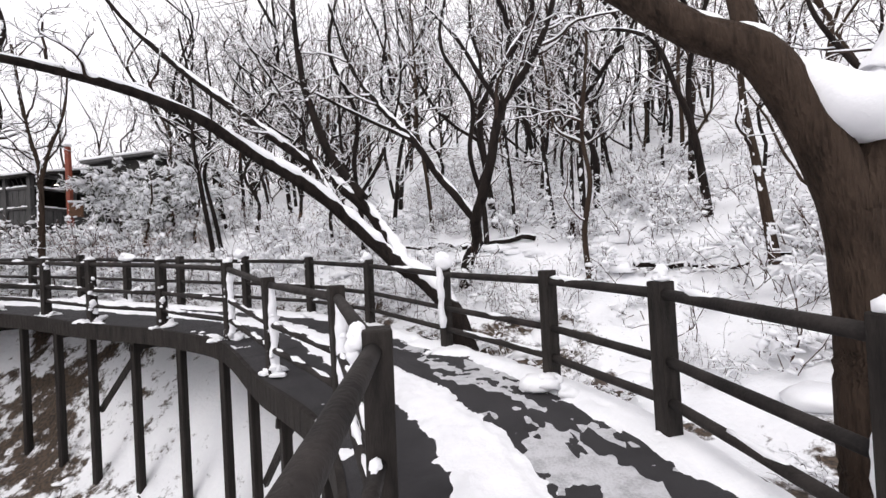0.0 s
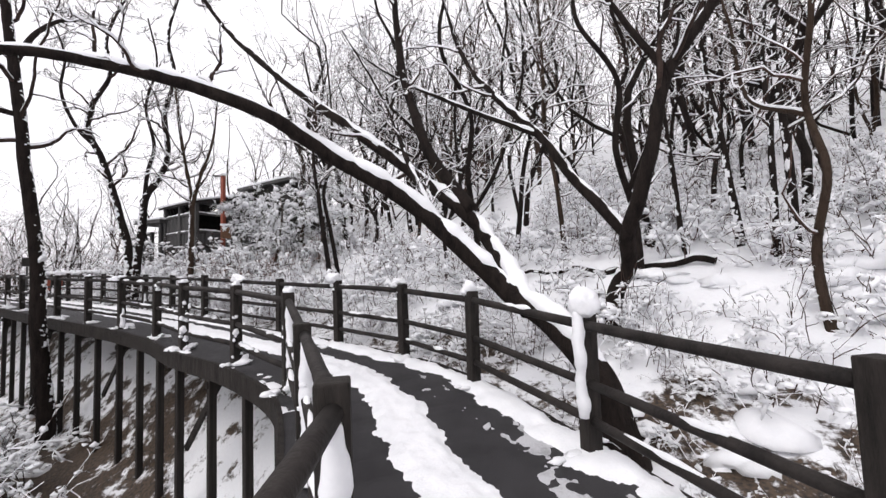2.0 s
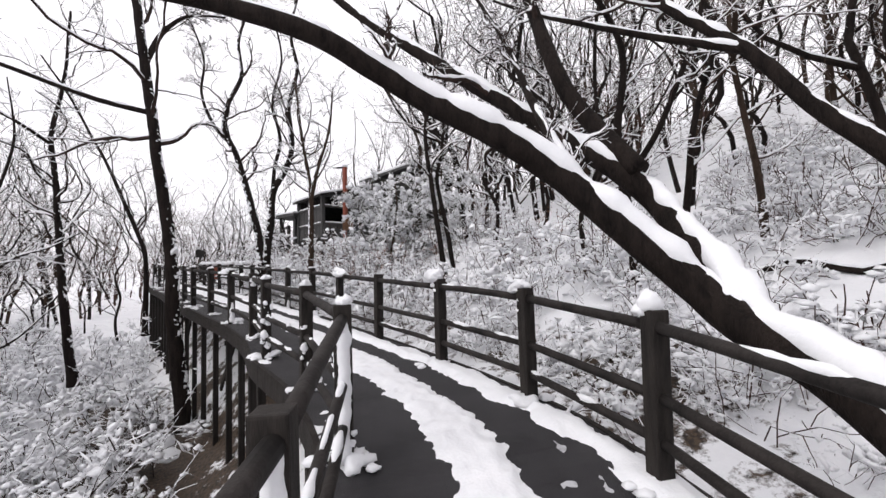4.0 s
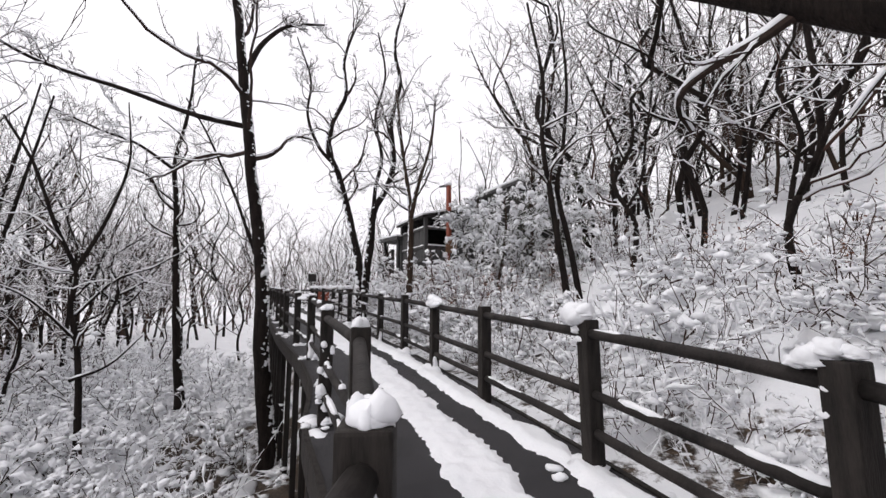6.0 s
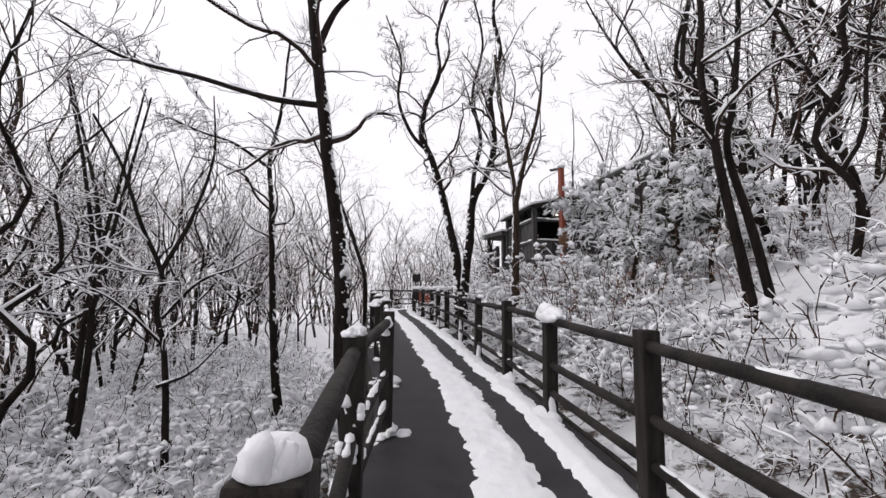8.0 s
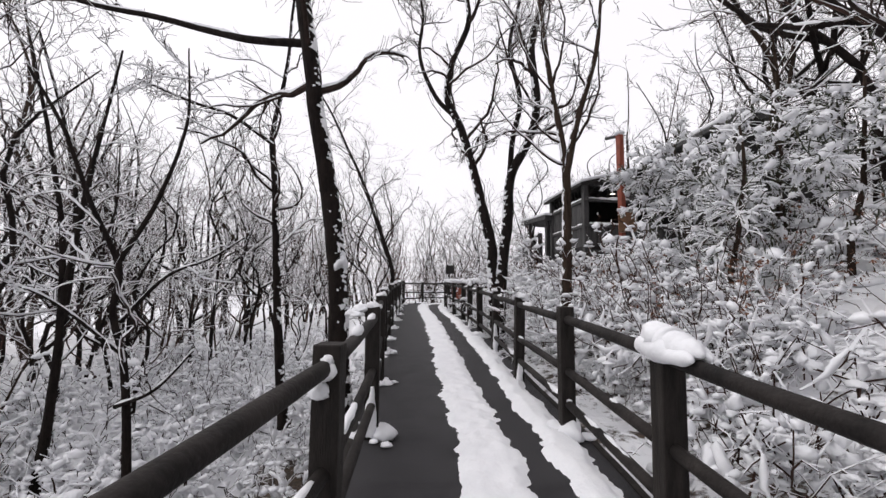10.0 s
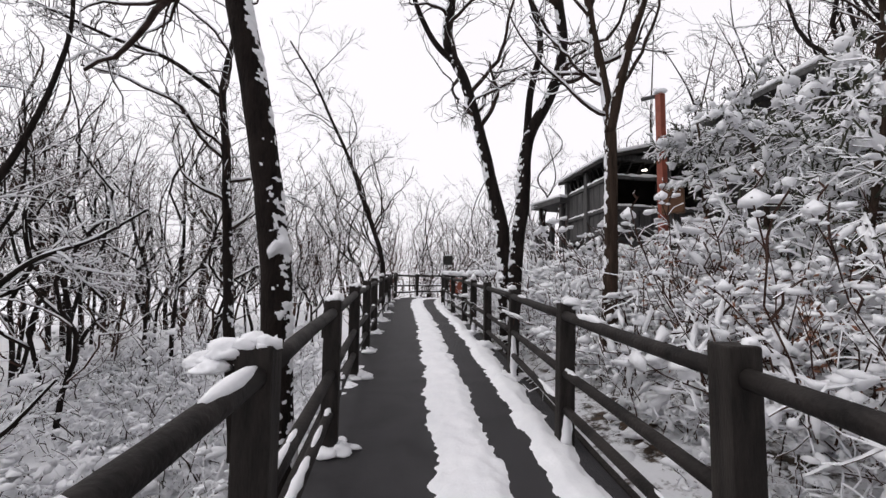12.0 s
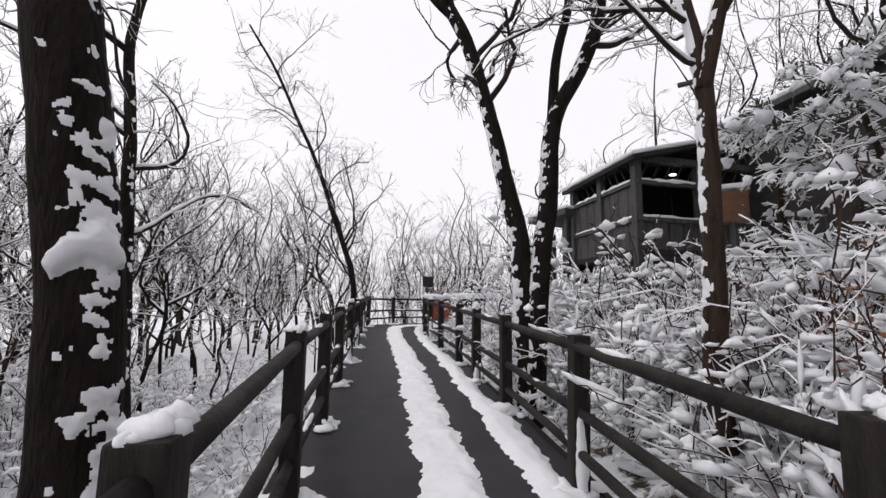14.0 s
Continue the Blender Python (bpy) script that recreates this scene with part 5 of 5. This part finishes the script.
# ---- pavilion on the slope ----
def pavilion():
    k, e1, e2 = Vector((-15.62, 15.46, 0)), Vector((-0.975, 0.22, 0)), Vector((0.22, 0.975, 0))
    ang = math.degrees(math.atan2(e1.y, e1.x))
    lift = 0.25
    top = thing("pavilion", (k.x, k.y, 2.2 + lift), "weathered dark timber pavilion with snow on roof and rails", "pavilion")
    off = Matrix.Translation(-Vector((k.x, k.y, 2.2)))

    def bar(name, a, b, w, h, mat=BOARD, label=""):
        v = b - a
        m = Matrix.Translation((a + b) / 2) @ v.to_track_quat("X", "Z").to_matrix().to_4x4()
        return part(name, box(v.length, w, h, 0.008, off @ m), mat, top, label)

    def at(u, w, z):
        p = k + e1 * u + e2 * w
        return Vector((p.x, p.y, z))
    L, W = 2.5, 3.0
    for u, w in ((0, 0), (1.25, 0), (L, 0), (0, W), (L, W), (0, W / 2)):
        p = at(u, w, 0)
        part("post", box(0.16, 0.16, 4.95 - 1.7, 0.01, off @ pose(p.x, p.y, (4.95 + 1.7) / 2, 0, 0, ang)), BOARD, top)
    for z, w, h in ((4.92, 0.16, 0.14), (4.40, 0.10, 0.09), (3.62, 0.10, 0.09)):
        bar("beam", at(-0.12, 0, z), at(L + 0.1, 0, z), w, h)
        bar("beam", at(0, -0.05, z - (0.02 if z > 4.9 else 0.0)), at(0, W, z - (0.02 if z > 4.9 else 0.0)), w, h)
    for n in range(8):
        u = 0.14 + n * 0.32
        if abs(u - 1.25) < 0.08:
            continue
        a = at(u, 0.02, 0)
        part("panel", box(0.30, 0.03, 0.72, 0.004, off @ pose(a.x, a.y, 4.0, 0, 0, ang)), BOARD, top)
        part("panel", box(0.30, 0.03, 0.62, 0.004, off @ pose(a.x, a.y, 3.27, 0, 0, ang)), BOARD, top)
    for n in range(8):
        a = at(0.02, 0.2 + n * 0.36, 0)
        part("panel", box(0.03, 0.33, 0.62, 0.004, off @ pose(a.x, a.y, 3.27, 0, 0, ang)), BOARD, top)
    for n in range(10):
        bar("lattice_slat", at(0.08 + 0.24 * n, 0.0, 4.46 + 0.006 * n), at(0.08 + 0.24 * n + 0.2, 0.0, 4.86), 0.02, 0.035, DARK)
        bar("lattice_slat", at(0.0, 0.1 + 0.28 * n, 4.46), at(0.0, 0.1 + 0.28 * n + 0.2, 4.84), 0.02, 0.035, DARK)
    # Floor, walls and roof in DARK: the interior's shade is put into their colour.
    c = at(L / 2, W / 2, 0)
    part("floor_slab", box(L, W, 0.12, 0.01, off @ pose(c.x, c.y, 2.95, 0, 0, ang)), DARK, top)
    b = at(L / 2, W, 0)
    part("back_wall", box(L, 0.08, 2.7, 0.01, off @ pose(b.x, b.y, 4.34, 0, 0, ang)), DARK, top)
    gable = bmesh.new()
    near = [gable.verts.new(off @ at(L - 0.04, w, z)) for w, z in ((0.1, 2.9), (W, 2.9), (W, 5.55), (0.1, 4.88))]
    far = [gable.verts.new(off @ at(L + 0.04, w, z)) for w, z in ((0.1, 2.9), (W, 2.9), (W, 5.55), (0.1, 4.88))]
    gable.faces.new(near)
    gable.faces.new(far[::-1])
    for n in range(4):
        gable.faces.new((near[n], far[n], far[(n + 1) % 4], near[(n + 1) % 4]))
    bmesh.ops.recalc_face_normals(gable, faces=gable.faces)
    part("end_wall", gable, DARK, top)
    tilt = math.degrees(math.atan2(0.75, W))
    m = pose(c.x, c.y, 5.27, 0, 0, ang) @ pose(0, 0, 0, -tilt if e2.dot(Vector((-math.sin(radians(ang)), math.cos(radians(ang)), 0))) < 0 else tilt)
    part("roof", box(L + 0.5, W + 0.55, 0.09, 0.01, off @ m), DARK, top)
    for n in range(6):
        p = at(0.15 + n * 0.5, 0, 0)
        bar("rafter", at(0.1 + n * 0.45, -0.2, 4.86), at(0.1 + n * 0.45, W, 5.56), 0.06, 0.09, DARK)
    part("roof_snow", box(L + 0.52, W + 0.57, 0.10, 0.035, off @ m @ pose(0, 0, 0.096)), SNOW, top, "thick white snow on the roof", True)
    h = at(-1.0, 3.9, 0)
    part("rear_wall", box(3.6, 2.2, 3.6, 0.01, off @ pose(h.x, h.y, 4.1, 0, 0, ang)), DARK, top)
    part("rear_roof", box(4.0, 2.7, 0.12, 0.01, off @ pose(h.x, h.y, 5.98, 0, 0, ang)), BOARD, top)
    part("rear_roof_snow", box(4.02, 2.72, 0.12, 0.04, off @ pose(h.x, h.y, 6.11, 0, 0, ang)), SNOW, top, "thick white snow on the rear roof", True)
    soup, rng = Soup(), R(9)
    for z, r in ((4.455, 0.055), (3.675, 0.05)):
        for a, b2 in ((at(0, 0, z), at(L, 0, z)), (at(0, 0, z), at(0, W, z))):
            u = np.linspace(0.02, 0.98, 26)[:, None]
            p = np.array(a)[None] * (1 - u) + np.array(b2)[None] * u + rng.normal(0, 0.008, (26, 3))
            soup.tube(p, r * rng.uniform(0.5, 1.2, 26), 7)
    rail_snow = mesh_object("snow_on_pavilion", *soup.arrays(), SNOW)
    rail_snow.location.z = lift
    tagged(rail_snow, "snow lying along the pavilion's rails", "snow", kind="stuff")
    p = at(-0.0, 0.9, 4.62 + lift)
    lamp = thing("pavilion_lamp", tuple(p), "small lit lamp hanging under the pavilion's roof", "lamp")
    glow = bpy.data.materials.new("lamp_glow")
    glow.use_nodes = True
    glow.node_tree.nodes["Principled BSDF"].inputs["Emission Color"].default_value = (1, 0.93, 0.82, 1)
    glow.node_tree.nodes["Principled BSDF"].inputs["Emission Strength"].default_value = 3
    s = Soup()
    lump(R(1), s, (0, 0, 0), (0.07, 0.07, 0.035), 2, 0.0)
    mesh_object("bulb", *s.arrays(), glow, lamp)
    part("cord", box(0.02, 0.02, 0.36, 0, pose(0, 0, 0.2)), DARK, lamp)


pavilion()


def lean_to():
    x, y = -18.8, 16.35
    top = thing("lean_to", (x, y, 2.58), "small dark open shelter with a snowy flat roof", "shelter")
    for dx, dy in ((-0.55, -0.45), (0.55, -0.45), (-0.55, 0.45), (0.55, 0.45)):
        part("post", box(0.12, 0.12, 2.3, 0.008, pose(dx, dy, 0.75)), BOARD, top)
    part("back_panel", box(1.1, 0.05, 1.7, 0.006, pose(0, 0.47, 0.9)), DARK, top)
    part("side_panel", box(0.05, 0.8, 1.7, 0.006, pose(0.5, 0, 0.9)), DARK, top)
    part("roof", box(1.6, 1.4, 0.16, 0.01, pose(0, 0, 1.95)), BOARD, top)
    part("roof_snow", box(1.62, 1.42, 0.09, 0.03, pose(0, 0, 2.08)), SNOW, top, "white snow on the flat roof", True)


lean_to()


def side_fence():
    a, b = Vector((-19.3, 16.3, 0)), Vector((-22.6, 17.6, 0))
    top = thing("timber_fence", (a.x, a.y, 2.5), "grey timber fence beside the shelter, snow on its rails", "fence")
    off = Vector((a.x, a.y, 2.5))
    for n in range(4):
        p = a + (b - a) * n / 3
        g = ground_at(p.x, p.y)
        part("post", box(0.13, 0.13, 4.15 - g, 0.008, Matrix.Translation(-off) @ pose(p.x, p.y, (4.15 + g) / 2)), BOARD, top)
    d = b - a
    q = d.to_track_quat("X", "Z").to_matrix().to_4x4()
    for z in (4.08, 3.7, 3.3):
        m = Matrix.Translation((a + b) / 2 + Vector((0, 0, z)) - off) @ q
        part("rail", box(d.length, 0.06, 0.10, 0.006, m), BOARD, top)
        part("snow_strip", box(d.length, 0.08, 0.05, 0.02, Matrix.Translation((0, 0, 0.074)) @ m), SNOW, top, "white snow along the rail")


side_fence()


def red_pole():
    x, y = -14.05, 15.36
    g = ground_at(x, y)
    top = thing("red_pole", (x, y, g), "tall red-painted pole with a short top arm", "pole")
    part("shaft", box(0.15, 0.15, 6.1 - g + 0.2, 0.02, pose(0, 0, (6.1 - g) / 2 - 0.1)), REDPAINT, top)
    part("arm", box(0.42, 0.10, 0.06, 0.01, pose(-0.18, -0.05, 6.1 - g, 0, 0, 30)), BOARD, top, "grey arm at the top")
    s = Soup()
    lump(R(2), s, (0, 0, 6.1 - g + 0.03), (0.13, 0.13, 0.09), 2, 0.2)
    mesh_object("snow_cap", *s.arrays(), SNOW, top, "white snow cap")
    x, y = -13.5, 15.0
    g = ground_at(x, y)
    box_ = thing("notice_box", (x, y, g), "orange-brown wooden notice box with snow on top", "notice box")
    part("leg", box(0.08, 0.08, 3.45 - g, 0.008, pose(0, 0, (3.35 - g) / 2)), BOARD, box_)
    part("case", box(0.40, 0.2, 0.48, 0.015, pose(0, 0, 3.6 - g, 0, 0, 35)), ORANGE, box_)
    part("snow_cap", box(0.46, 0.26, 0.08, 0.03, pose(0, 0, 3.92 - g, 0, 0, 35)), SNOW, box_, "white snow on the lid")


red_pole()


def far_signs():
    x, y = -26.7, 15.4
    g = ground_at(x, y)
    s = thing("signpost", (x, y, g), "square dark sign on a thin post", "sign")
    part("post", box(0.07, 0.07, 3.2 - g, 0.006, pose(0, 0, (3.0 - g) / 2)), BOARD, s)
    part("plate", box(0.05, 0.46, 0.46, 0.01, pose(0.05, 0, 3.05 - g, 0, 0, -22)), DARK, s)
    x, y = -22.85, 13.95
    z = float(plan(np.array([[x, y]]))[2][0])
    b = thing("notice_board", (x, y, z), "small red-brown notice board on the railing's corner", "notice board")
    part("plate", box(0.04, 0.62, 0.6, 0.008, pose(0.12, 0.36, 0.62, 0, 0, -20)), REDPAINT, b)
    part("stay", box(0.06, 0.06, 0.95, 0.005, pose(0.08, 0.36, 0.47, 0, 0, -20)), BOARD, b)
    soup, rng = Soup(), R(17)
    for i in (21, 22):
        a, c = np.array((*RIGHT[i], HEADS_R[i][2] + RAIL_H[0] + 0.1)), np.array((*RIGHT[i + 1], HEADS_R[i + 1][2] + RAIL_H[0] + 0.1))
        u = np.linspace(-0.03, 1.03, 24)[:, None]
        soup.tube(a * (1 - u) + c * u + rng.normal(0, 0.012, (24, 3)), 0.12 * rng.uniform(0.7, 1.15, 24), 8)
    tagged(mesh_object("snow_ridge", *soup.arrays(), SNOW), "thick ridge of snow on the far railing", "snow", kind="stuff")


far_signs()


def fallen_log():
    rng = R(23)
    for pts, r in (([(3.72, 8.19, 1.0), (4.31, 7.9, 1.2), (5.2, 7.4, 1.15), (6.2, 7.0, 1.25)], 0.06), ([(2.4, 10.3, 0.9), (1.4, 10.6, 1.0), (0.2, 10.9, 1.05), (-1.2, 11.2, 1.15)], 0.07)):
        p = spline(np.array(pts), 0.2)
        p[:, 2] = ground_height(p[:, :2]) + 0.10 + 0.05 * np.sin(np.arange(len(p)))
        rad = np.linspace(r, r * 0.5, len(p))
        top = thing("fallen_branch", tuple(p[0]), "dark fallen branch half buried in snow", "branch", "fallen branches")
        t, s = Soup(), Soup()
        t.tube(p - p[0], rad, 8)
        snow_lines(rng, s, [(p - p[0], rad)], 7, 1.0)
        mesh_object("wood", *t.arrays(), BARK, top)
        mesh_object("snow_load", *s.arrays(), SNOW, top, "white snow on top")


fallen_log()
